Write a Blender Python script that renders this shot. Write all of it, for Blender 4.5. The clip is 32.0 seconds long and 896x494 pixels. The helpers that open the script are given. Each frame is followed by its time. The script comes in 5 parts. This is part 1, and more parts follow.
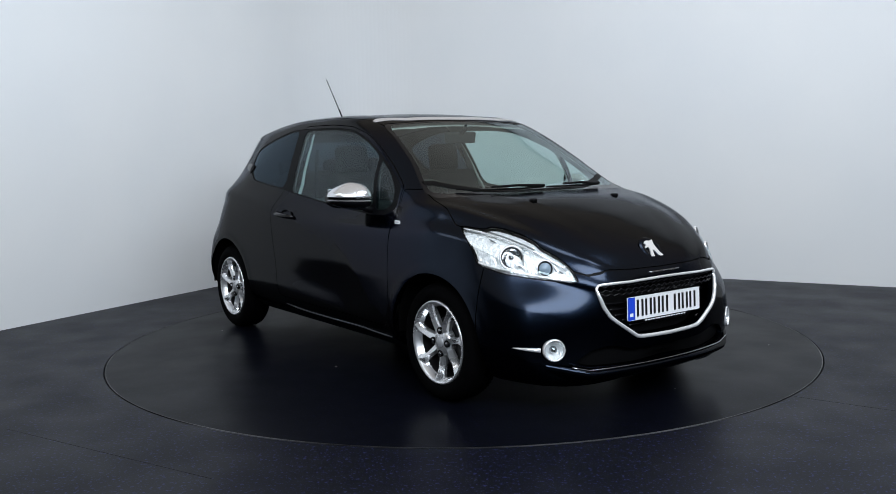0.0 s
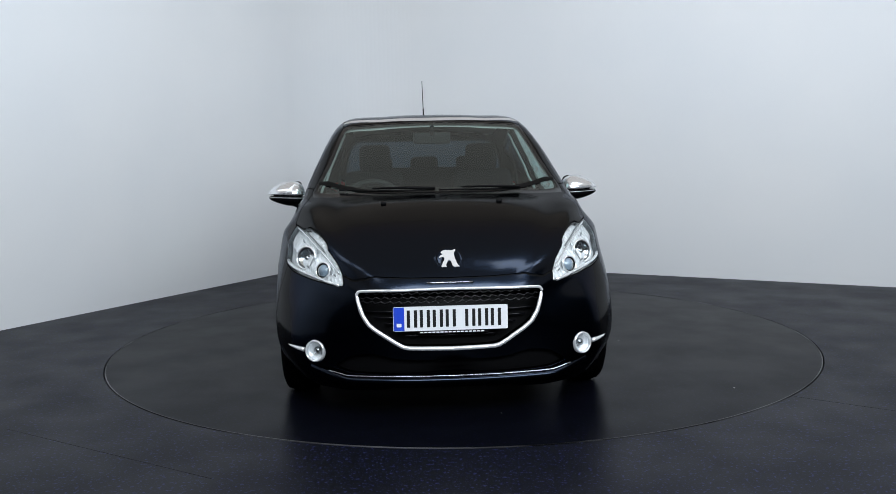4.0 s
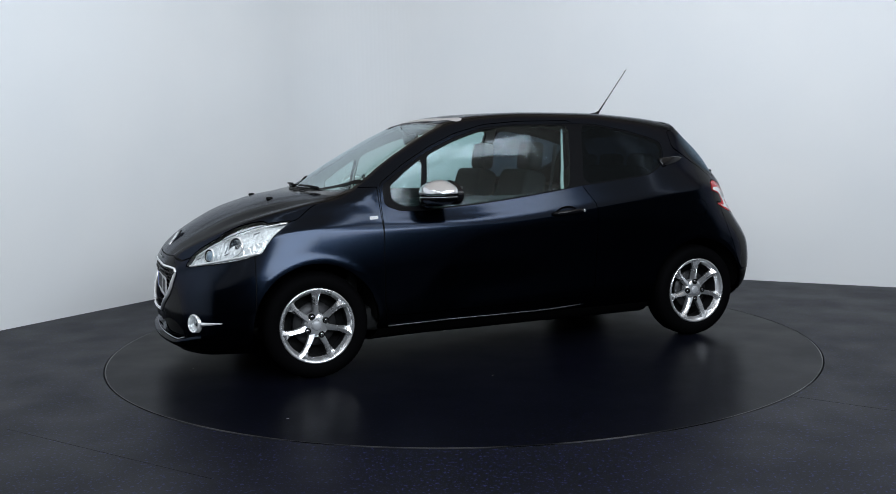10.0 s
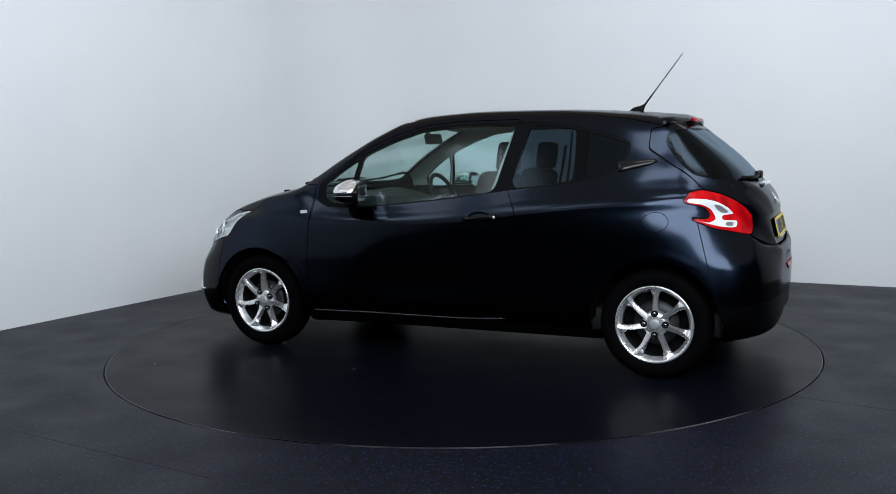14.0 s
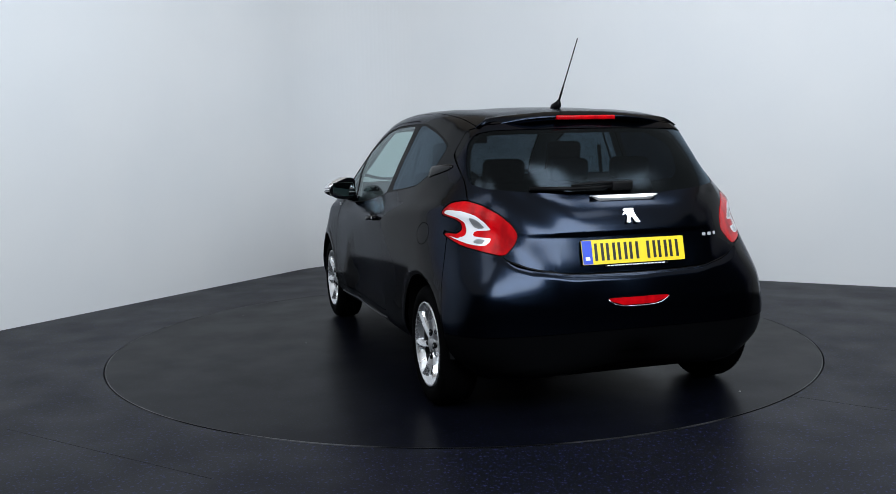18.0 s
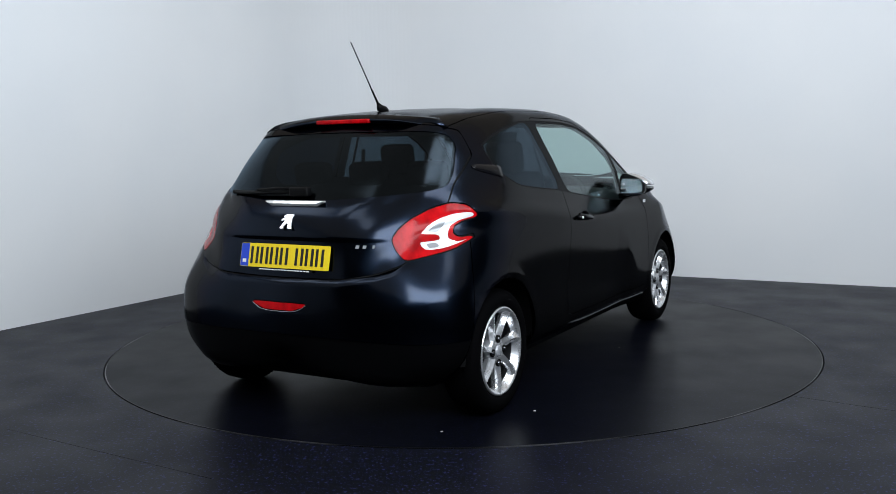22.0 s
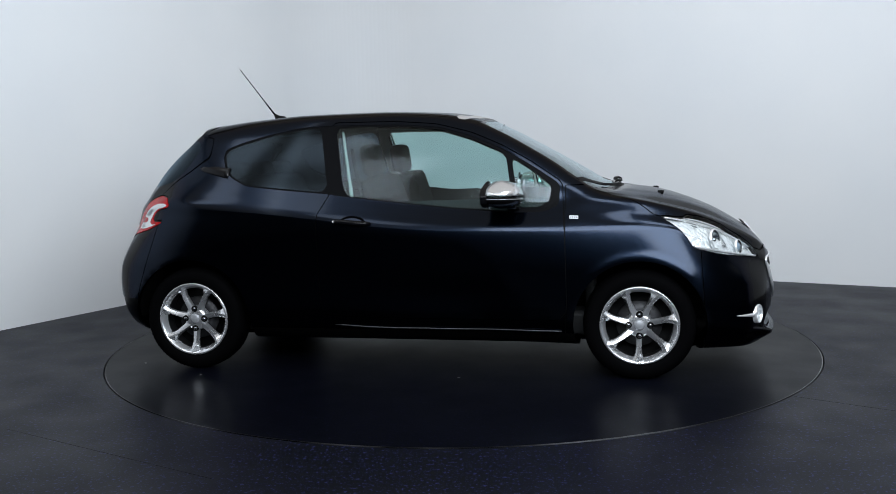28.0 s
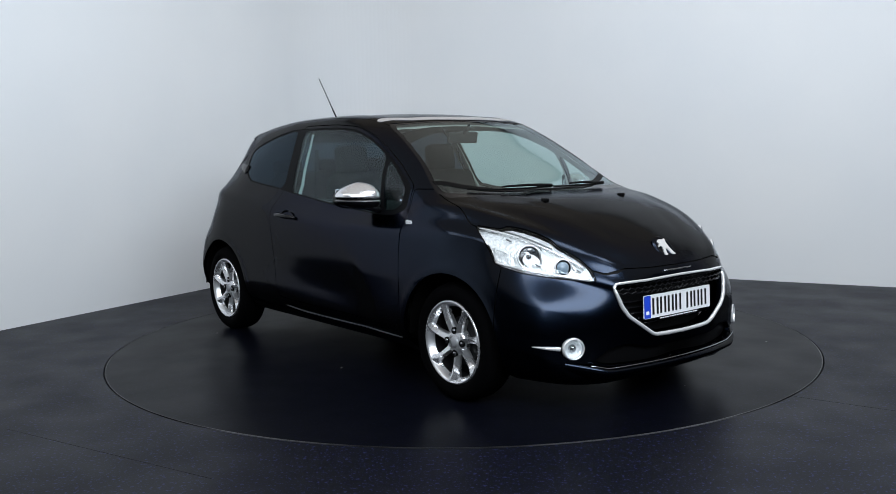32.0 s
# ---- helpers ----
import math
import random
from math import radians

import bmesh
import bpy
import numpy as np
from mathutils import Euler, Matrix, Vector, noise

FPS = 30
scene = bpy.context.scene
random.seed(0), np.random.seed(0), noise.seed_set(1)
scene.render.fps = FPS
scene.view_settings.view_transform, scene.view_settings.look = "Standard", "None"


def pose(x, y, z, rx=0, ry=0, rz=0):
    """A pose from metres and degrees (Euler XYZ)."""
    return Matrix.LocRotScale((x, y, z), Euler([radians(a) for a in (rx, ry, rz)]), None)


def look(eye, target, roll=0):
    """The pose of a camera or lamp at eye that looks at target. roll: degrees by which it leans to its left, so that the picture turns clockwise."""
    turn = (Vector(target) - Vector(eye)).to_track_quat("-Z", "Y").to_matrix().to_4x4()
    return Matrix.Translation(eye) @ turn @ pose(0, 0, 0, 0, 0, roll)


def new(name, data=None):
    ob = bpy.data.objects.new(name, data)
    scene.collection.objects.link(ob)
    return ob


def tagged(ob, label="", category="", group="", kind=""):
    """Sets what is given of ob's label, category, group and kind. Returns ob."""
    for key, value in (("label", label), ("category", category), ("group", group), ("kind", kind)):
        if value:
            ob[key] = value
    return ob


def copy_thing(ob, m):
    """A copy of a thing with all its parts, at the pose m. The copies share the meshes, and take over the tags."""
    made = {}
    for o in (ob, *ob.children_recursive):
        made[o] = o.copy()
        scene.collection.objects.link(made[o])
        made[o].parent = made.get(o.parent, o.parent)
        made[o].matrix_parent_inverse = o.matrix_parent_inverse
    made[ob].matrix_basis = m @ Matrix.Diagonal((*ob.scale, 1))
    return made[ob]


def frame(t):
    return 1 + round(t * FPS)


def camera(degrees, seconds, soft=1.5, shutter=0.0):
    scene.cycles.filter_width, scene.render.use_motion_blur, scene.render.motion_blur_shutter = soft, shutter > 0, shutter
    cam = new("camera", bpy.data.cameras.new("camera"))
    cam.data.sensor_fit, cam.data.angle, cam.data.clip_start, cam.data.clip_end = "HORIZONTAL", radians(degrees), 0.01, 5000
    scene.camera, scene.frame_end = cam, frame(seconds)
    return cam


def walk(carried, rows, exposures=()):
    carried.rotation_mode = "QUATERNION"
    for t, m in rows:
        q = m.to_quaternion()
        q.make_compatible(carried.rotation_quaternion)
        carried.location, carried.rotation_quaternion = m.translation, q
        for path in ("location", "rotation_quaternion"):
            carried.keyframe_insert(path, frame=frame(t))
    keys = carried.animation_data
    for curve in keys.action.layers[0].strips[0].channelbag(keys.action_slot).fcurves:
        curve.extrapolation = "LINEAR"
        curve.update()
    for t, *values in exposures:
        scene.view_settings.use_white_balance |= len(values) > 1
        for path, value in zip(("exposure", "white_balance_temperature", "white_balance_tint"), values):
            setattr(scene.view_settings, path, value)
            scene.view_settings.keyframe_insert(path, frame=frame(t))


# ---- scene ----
# The world's origin is the centre of the turntable; x to the right, y away from the camera.
cam = camera(53.0, 32.0, soft=0.8)
EYE = (-0.0778, -5.8880, 1.2515)
PITCH, ROLL = radians(-6.227), -1.1426
AIM = (EYE[0], EYE[1] + math.cos(PITCH), EYE[2] + math.sin(PITCH))
walk(cam, [(0, look(EYE, AIM, ROLL)), (32, look(EYE, AIM, ROLL))], [(0, 0.0), (32, 0.0)])

# ---- light: out-of-view area lamps, some of them added as fill ----
world = bpy.data.worlds.new("world")
scene.world = world
world.use_nodes = True
world.node_tree.nodes["Background"].inputs[0].default_value = (0.5, 0.55, 0.6, 1)
world.node_tree.nodes["Background"].inputs[1].default_value = 0.02

ROOM_TURN = radians(-28.8)
CORNER = Vector((-1.2265, 4.428, 0))
ROOM = Matrix.Translation(CORNER) @ Matrix.Rotation(ROOM_TURN, 4, "Z")   # x along the right wall, -y along the left wall
ROOM_W, ROOM_D, ROOM_H, WALL_T = 11.0, 11.5, 3.7, 0.15


def panel_light(eye, target, sx, sy, watts, colour=(1, 0.98, 0.95)):
    data = bpy.data.lights.new("offscreen_light", "AREA")
    data.shape, data.size, data.size_y, data.energy, data.color = "RECTANGLE", sx, sy, watts, colour
    ob = new("offscreen_light", data)
    ob.matrix_world = look(eye, target)
    return ob


COOL = (0.818, 0.906, 1.0)
# broad fill lamp added above the camera, lights what faces it
panel_light((1.2, -5.2, 2.85), (0.4, 0.8, 1.1), 4.8, 1.5, 262, COOL)
# square soft boxes under the ceiling, either side of the car
for x, y, watts in ((-3.0, -1.5, 7), (-2.05, -2.3, 6), (1.1, -2.1, 16), (2.2, -1.9, 18), (-1.8, -3.6, 7), (2.3, -3.4, 8)):
    panel_light((x, y, 3.45), (x * 0.8, y + 0.6, 1.0), 0.9, 0.8, watts, COOL)
# warm fill sheet added over the whole room, just under the unseen ceiling
overhead_fill = panel_light((0, 0, 3), (0, 1, 0), 10.4, 10.9, 128, (1.0, 0.94, 0.87))
overhead_fill.matrix_world = ROOM @ Matrix.Translation((5.4, -5.65, 3.66))


def wall_wash(u, v, target, length, watts, colour):
    """A long lamp under the ceiling, added unseen to brighten a white wall."""
    return panel_light(ROOM @ Vector((u, v, 2.95)), ROOM @ target, length, 0.7, watts, colour)


wall_wash(5.0, -2.3, Vector((5.0, 0, 2.1)), 6.5, 40, (0.80, 0.893, 1.0))
wall_wash(2.3, -5.0, Vector((0, -5.0, 2.1)), 6.5, 44, (0.772, 0.883, 1.0))


# ---- materials ----
def material(name, colour, rough=0.5, metal=0.0, coat=0.0, coat_rough=0.03, spec=0.5):
    m = bpy.data.materials.new(name)
    m.use_nodes = True
    b = m.node_tree.nodes["Principled BSDF"]
    b.inputs["Base Color"].default_value = (*colour, 1)
    b.inputs["Roughness"].default_value = rough
    b.inputs["Metallic"].default_value = metal
    b.inputs["Coat Weight"].default_value = coat
    b.inputs["Coat Roughness"].default_value = coat_rough
    b.inputs["Specular IOR Level"].default_value = spec
    return m


def bsdf(m):
    return m.node_tree.nodes["Principled BSDF"]


def noise_into(m, socket, scale, low, high, detail=4.0, stretch=(1, 1, 1), contrast=(0.35, 0.65)):
    """Noise in object space, mapped to two colours or two values, into one socket of the surface."""
    nt = m.node_tree
    tc = nt.nodes.new("ShaderNodeTexCoord")
    mp = nt.nodes.new("ShaderNodeMapping")
    mp.inputs["Scale"].default_value = stretch
    no = nt.nodes.new("ShaderNodeTexNoise")
    no.inputs["Scale"].default_value, no.inputs["Detail"].default_value = scale, detail
    rp = nt.nodes.new("ShaderNodeValToRGB")
    rp.color_ramp.elements[0].position, rp.color_ramp.elements[1].position = contrast
    as_rgb = lambda v: (*v, 1) if isinstance(v, tuple) else (v, v, v, 1)
    rp.color_ramp.elements[0].color, rp.color_ramp.elements[1].color = as_rgb(low), as_rgb(high)
    nt.links.new(tc.outputs["Object"], mp.inputs["Vector"])
    nt.links.new(mp.outputs["Vector"], no.inputs["Vector"])
    nt.links.new(no.outputs["Fac"], rp.inputs["Fac"])
    nt.links.new(rp.outputs["Color"], bsdf(m).inputs[socket])
    return rp


def bump(m, scale, strength, distance=0.002, detail=3.0, stretch=(1, 1, 1)):
    nt = m.node_tree
    tc = nt.nodes.new("ShaderNodeTexCoord")
    mp = nt.nodes.new("ShaderNodeMapping")
    mp.inputs["Scale"].default_value = stretch
    no = nt.nodes.new("ShaderNodeTexNoise")
    no.inputs["Scale"].default_value, no.inputs["Detail"].default_value = scale, detail
    bp = nt.nodes.new("ShaderNodeBump")
    bp.inputs["Strength"].default_value, bp.inputs["Distance"].default_value = strength, distance
    nt.links.new(tc.outputs["Object"], mp.inputs["Vector"])
    nt.links.new(mp.outputs["Vector"], no.inputs["Vector"])
    nt.links.new(no.outputs["Fac"], bp.inputs["Height"])
    nt.links.new(bp.outputs["Normal"], bsdf(m).inputs["Normal"])


M_WALL = material("white_wall_paint", (0.78, 0.79, 0.80), 0.75)
noise_into(M_WALL, "Base Color", 0.7, (0.76, 0.775, 0.79), (0.80, 0.805, 0.81), 3)
bump(M_WALL, 160, 0.12, 0.001)
M_CEIL = material("ceiling_paint", (0.012, 0.012, 0.012), 0.9)
# unseen back wall: its dim lighting is put into the colour
M_DARK = material("dimmed_back_wall", (0.05, 0.052, 0.06), 0.9)
noise_into(M_DARK, "Base Color", 3.0, (0.026, 0.032, 0.044), (0.038, 0.046, 0.062), 2, (6, 6, 0.3))
M_FLOOR = material("dark_vinyl_floor", (0.0045, 0.0048, 0.0066), 0.45, spec=0.095)
M_TABLE = material("dark_turntable_vinyl", (0.004, 0.0043, 0.006), 0.36, spec=0.045)
M_EDGE = material("worn_edge_metal", (0.16, 0.16, 0.17), 0.45, 0.6)
noise_into(M_EDGE, "Base Color", 1.3, (0.006, 0.006, 0.007), (0.20, 0.20, 0.21), 4, (1, 1, 1), (0.45, 0.72))
M_SEAM = material("floor_seam", (0.0022, 0.0023, 0.0032), 0.45, spec=0.1)
M_GRIT = material("grit", (0.35, 0.34, 0.33), 0.9)


def flecked(m, base, fleck, patch):
    """Vinyl with small blue flecks, broad cloudy wear and a slightly uneven sheen."""
    nt = m.node_tree
    tc = nt.nodes.new("ShaderNodeTexCoord")
    fine, fine_b, broad = (nt.nodes.new("ShaderNodeTexNoise") for _ in range(3))
    fine.inputs["Scale"].default_value, fine.inputs["Detail"].default_value = 62, 2
    fine_b.inputs["Scale"].default_value, fine_b.inputs["Detail"].default_value = 120, 2
    broad.inputs["Scale"].default_value, broad.inputs["Detail"].default_value = 1.1, 6
    for n in (fine, fine_b, broad):
        nt.links.new(tc.outputs["Object"], n.inputs["Vector"])
    cloud = nt.nodes.new("ShaderNodeValToRGB")
    cloud.color_ramp.elements[0].position, cloud.color_ramp.elements[1].position = 0.35, 0.68
    cloud.color_ramp.elements[0].color, cloud.color_ramp.elements[1].color = (*base, 1), (*patch, 1)
    nt.links.new(broad.outputs["Fac"], cloud.inputs["Fac"])
    last = cloud.outputs["Color"]
    for n, lo, hi, col in ((fine, 0.60, 0.67, fleck), (fine_b, 0.60, 0.66, tuple(0.5 * k for k in fleck))):
        ramp = nt.nodes.new("ShaderNodeValToRGB")
        ramp.color_ramp.elements[0].position, ramp.color_ramp.elements[1].position = lo, hi
        mix = nt.nodes.new("ShaderNodeMix")
        mix.data_type = "RGBA"
        nt.links.new(n.outputs["Fac"], ramp.inputs["Fac"])
        nt.links.new(ramp.outputs["Color"], mix.inputs["Factor"])
        nt.links.new(last, mix.inputs["A"])
        mix.inputs["B"].default_value = (*col, 1)
        last = mix.outputs["Result"]
    nt.links.new(last, bsdf(m).inputs["Base Color"])


flecked(M_FLOOR, (0.0030, 0.0036, 0.0056), (0.024, 0.027, 0.085), (0.0052, 0.0056, 0.0072))
flecked(M_TABLE, (0.0015, 0.0019, 0.0032), (0.008, 0.008, 0.024), (0.0022, 0.0027, 0.0044))
for m in (M_FLOOR, M_TABLE):
    bsdf(m).inputs["Specular Tint"].default_value = (0.80, 0.91, 1.0, 1)
noise_into(M_FLOOR, "Roughness", 2.5, 0.37, 0.46, 5)
noise_into(M_TABLE, "Roughness", 2.5, 0.29, 0.36, 5)
M_PAINT = material("blue_black_metallic_paint", (0.0066, 0.0116, 0.0225), 0.23, 1.0, 0.35, 0.13)
bsdf(M_PAINT).inputs["Specular Tint"].default_value = (0.20, 0.23, 0.28, 1)
bsdf(M_PAINT).inputs["Coat IOR"].default_value = 1.45
M_BLACK = material("black_plastic", (0.0025, 0.0025, 0.0028), 0.5, spec=0.10)
M_VALANCE = material("black_valance_plastic", (0.0016, 0.0017, 0.002), 0.3, spec=0.05)
M_TRIM = material("satin_black_trim", (0.0026, 0.0029, 0.0038), 0.5, spec=0.06)
M_GLOSS_BLACK = material("gloss_black_plastic", (0.004, 0.004, 0.005), 0.18, spec=0.22)
M_RUBBER = material("tyre_rubber", (0.0016, 0.0016, 0.0019), 0.75, spec=0.02)
bump(M_RUBBER, 90, 0.2, 0.002)
M_ALLOY = material("silver_alloy", (0.78, 0.79, 0.81), 0.28, 0.85)
noise_into(M_ALLOY, "Roughness", 9, 0.25, 0.32, 2)
M_CAP = material("grey_cap", (0.35, 0.36, 0.38), 0.4, 0.3)
M_STEEL = material("steel", (0.07, 0.07, 0.075), 0.4, 0.9)
M_DISC = material("brake_disc_iron", (0.03, 0.03, 0.032), 0.45, 0.6)
M_CHROME = material("chrome", (0.95, 0.96, 0.97), 0.14, 0.6)
M_CHROME_DARK = material("dark_chrome", (0.35, 0.36, 0.38), 0.25, 1.0)
M_SILL_EDGE = material("sill_edge", (0.10, 0.105, 0.115), 0.35, 0.9)
M_MIRROR_CAP = material("silver_mirror_cap", (0.84, 0.85, 0.87), 0.24, 0.8)
M_MIRROR = material("mirror_glass", (0.50, 0.56, 0.57), 0.02, 1.0)
M_STRIP = material("pale_strip", (0.55, 0.53, 0.53), 0.4, 0.2)
M_LAMP_BOWL = material("lamp_bowl", (0.94, 0.95, 0.97), 0.20, 0.3)
bump(M_LAMP_BOWL, 55, 1.0, 0.012, 1.0, (1, 1, 0.5))
M_DISH = material("mirror_dish", (0.93, 0.94, 0.95), 0.12, 1.0)
M_PROJECTOR = material("projector_lens", (0.22, 0.29, 0.36), 0.05, 0.0, 1.0)
M_RED_LENS = material("red_lens", (0.44, 0.0015, 0.007), 0.22, 0.0, 0.15, 0.08, 0.08)
noise_into(M_RED_LENS, "Base Color", 16, (0.24, 0.0006, 0.003), (0.52, 0.002, 0.005), 2, (1, 1, 0.4))
bump(M_RED_LENS, 120, 0.25, 0.003, 1.0)
M_LAMP_GREY = material("lamp_grey", (0.22, 0.23, 0.24), 0.3, 0.5)
M_CLEAR_LAMP = material("clear_lamp", (0.72, 0.73, 0.75), 0.22, 0.1, 1.0, 0.03)
M_CLOTH = material("dark_cloth", (0.009, 0.009, 0.010), 0.9, spec=0.1)
bump(M_CLOTH, 140, 0.12, 0.001)
M_DASH = material("dark_dash_plastic", (0.018, 0.019, 0.02), 0.6, spec=0.3)
M_SHELF = material("dark_load_trim", (0.010, 0.010, 0.011), 0.9, spec=0.1)
M_LINING = material("pale_lining", (0.50, 0.52, 0.51), 0.9)
M_PLATE_WHITE = material("plate_white", (0.80, 0.81, 0.83), 0.35)
M_PLATE_YELLOW = material("plate_yellow", (0.85, 0.62, 0.012), 0.35)
M_PLATE_BLUE = material("plate_blue", (0.015, 0.06, 0.55), 0.35)
M_PLATE_BLACK = material("plate_black", (0.006, 0.006, 0.006), 0.4)


def glass(name, tint, gloss=1.0, rough=0.03, base=0.045, sheen=(0.86, 0.96, 1.0)):
    """A thin pane: tinted see-through with a mirror sheen that grows at flat angles."""
    m = bpy.data.materials.new(name)
    m.use_nodes = True
    nt = m.node_tree
    nt.nodes.remove(nt.nodes["Principled BSDF"])
    clear, shine, mix, edge = (nt.nodes.new(k) for k in ("ShaderNodeBsdfTransparent", "ShaderNodeBsdfGlossy", "ShaderNodeMixShader", "ShaderNodeLayerWeight"))
    clear.inputs["Color"].default_value = (*tint, 1)
    shine.inputs["Roughness"].default_value = rough
    shine.inputs["Color"].default_value = (*(gloss * c for c in sheen), 1)
    power, scale = nt.nodes.new("ShaderNodeMath"), nt.nodes.new("ShaderNodeMath")
    power.operation, scale.operation = "POWER", "MULTIPLY_ADD"
    power.inputs[1].default_value, scale.inputs[1].default_value, scale.inputs[2].default_value = 5.0, 0.9, base
    nt.links.new(edge.outputs["Facing"], power.inputs[0])
    nt.links.new(power.outputs[0], scale.inputs[0])
    nt.links.new(scale.outputs[0], mix.inputs["Fac"])
    nt.links.new(clear.outputs["BSDF"], mix.inputs[1])
    nt.links.new(shine.outputs["BSDF"], mix.inputs[2])
    nt.links.new(mix.outputs["Shader"], nt.nodes["Material Output"].inputs["Surface"])
    return m


M_GLASS = glass("windscreen_glass", (0.76, 0.86, 0.82), 1.0, 0.06, 0.10)
M_GLASS_SIDE = glass("side_glass", (0.66, 0.83, 0.82), 0.85, 0.12, 0.046)
M_GLASS_DARK = glass("tinted_glass", (0.045, 0.060, 0.080), 0.62, 0.15, 0.034, (0.66, 0.84, 1.0))
M_LENS = glass("lamp_lens", (0.95, 0.97, 0.97), 0.8)


# ---- mesh helpers ----
def part(name, bm, mat, parent=None, label="", smooth=True):
    """Links a bmesh as one mesh object under a thing or a part."""
    me = bpy.data.meshes.new(name)
    bm.to_mesh(me)
    bm.free()
    return part_mesh(name, me, mat, parent, label, smooth)


def part_mesh(name, me, mat, parent=None, label="", smooth=True):
    me.materials.append(mat)
    if smooth:
        me.shade_smooth()
    ob = new(name, me)
    if parent is not None:
        ob.parent = parent
    if label:
        tagged(ob, label)
    return ob


def thing(name, label, category, group="", kind=""):
    return tagged(new(name), label, category, group, kind)


# ---- room ----
def wall_path(radius=0.95, n=32):
    """The inner line of the two white walls with their rounded corner, in the room's space."""
    pts = [(0, -ROOM_D)]
    for k in range(n + 1):
        a = math.pi - k * math.pi / 2 / n
        pts.append((radius + radius * math.cos(a), -radius + radius * math.sin(a)))
    return pts + [(ROOM_W, 0)]


def extrude_wall(name, pts, thick, mat, label):
    """A wall of that thickness outside an open line of points."""
    bm = bmesh.new()
    inner = [Vector((*p, 0)) for p in pts]
    outer = []
    for i, p in enumerate(inner):
        a, b = inner[max(i - 1, 0)], inner[min(i + 1, len(inner) - 1)]
        d = (b - a).normalized()
        outer.append(p + Vector((-d.y, d.x, 0)) * thick)
    rows = []
    for line in (inner, outer):
        for z in (-0.05, ROOM_H):
            rows.append([bm.verts.new((p.x, p.y, z)) for p in line])
    for i in range(len(inner) - 1):
        bm.faces.new((rows[0][i], rows[0][i + 1], rows[1][i + 1], rows[1][i]))
        bm.faces.new((rows[2][i + 1], rows[2][i], rows[3][i], rows[3][i + 1]))
        bm.faces.new((rows[1][i], rows[1][i + 1], rows[3][i + 1], rows[3][i]))
    for i in (0, len(inner) - 1):
        bm.faces.new((rows[0][i], rows[1][i], rows[3][i], rows[2][i]))
    bmesh.ops.recalc_face_normals(bm, faces=bm.faces)
    ob = part(name, bm, mat, None, label, smooth=False)
    ob.matrix_world = ROOM
    return tagged(ob, label, "wall", kind="structure")


def box_bm(bm, lo, hi):
    m = Matrix.Translation([(a + b) / 2 for a, b in zip(lo, hi)]) @ Matrix.Diagonal([*(b - a for a, b in zip(lo, hi)), 1])
    return bmesh.ops.create_cube(bm, size=1.0, matrix=m)


def room():
    path = wall_path()
    extrude_wall("wall_white", path, WALL_T, M_WALL, "smooth white painted studio walls with a rounded corner")
    extrude_wall("wall_dark", [(ROOM_W, 0), (ROOM_W, -ROOM_D), (0, -ROOM_D)], WALL_T, M_DARK, "unseen wall behind the camera, darkened to reflect dimly in the car")
    # unseen ceiling, added dark above the lamps to close the room
    bm = bmesh.new()
    box_bm(bm, (-0.3, -ROOM_D - 0.3, ROOM_H), (ROOM_W + 0.3, 0.3, ROOM_H + 0.1))
    ob = part("ceiling", bm, M_CEIL, None, "", smooth=False)
    ob.matrix_world = ROOM
    tagged(ob, "plain dark unseen ceiling above the added lamps", "ceiling", kind="structure")


TABLE_R, TABLE_GAP = 2.225, 0.008


def floor():
    # the floor sheet with a round opening for the turntable
    bm = bmesh.new()
    n = 160
    inner, low = [], []
    for k in range(n):
        a = 2 * math.pi * k / n
        inner.append(bm.verts.new(((TABLE_R + TABLE_GAP) * math.cos(a), (TABLE_R + TABLE_GAP) * math.sin(a), 0)))
        low.append(bm.verts.new(((TABLE_R + TABLE_GAP) * math.cos(a), (TABLE_R + TABLE_GAP) * math.sin(a), -0.06)))
    outer = [bm.verts.new((13 * math.cos(2 * math.pi * k / n), 13 * math.sin(2 * math.pi * k / n), 0)) for k in range(n)]
    for k in range(n):
        j = (k + 1) % n
        bm.faces.new((inner[k], outer[k], outer[j], inner[j]))
        bm.faces.new((low[k], inner[k], inner[j], low[j]))
    bm.faces.new(low)
    ob = part("floor", bm, M_FLOOR, None, "", smooth=False)
    tagged(ob, "dark speckled vinyl floor with a soft sheen", "floor", kind="structure")
    # welded seams of the vinyl
    for (x0, y0), (x1, y1) in (((-2.14, -1.83), (-1.0, -2.53)), ((-4.2, -0.56), (-2.19, -1.80)), ((1.62, -1.55), (3.4, -2.88))):
        d = Vector((x1 - x0, y1 - y0, 0))
        side = Vector((-d.y, d.x, 0)).normalized() * 0.002
        seam = bmesh.new()
        a, b = Vector((x0, y0, 0)), Vector((x1, y1, 0))
        rows = [[seam.verts.new(p + side * k + Vector((0, 0, h))) for p in (a, b)] for k, h in ((-1, 0.0002), (-0.4, 0.0008), (0.4, 0.0008), (1, 0.0002))]
        for p, q in zip(rows, rows[1:]):
            seam.faces.new((p[0], p[1], q[1], q[0]))
        part("seam", seam, M_SEAM, ob, "thin welded seam", smooth=False)


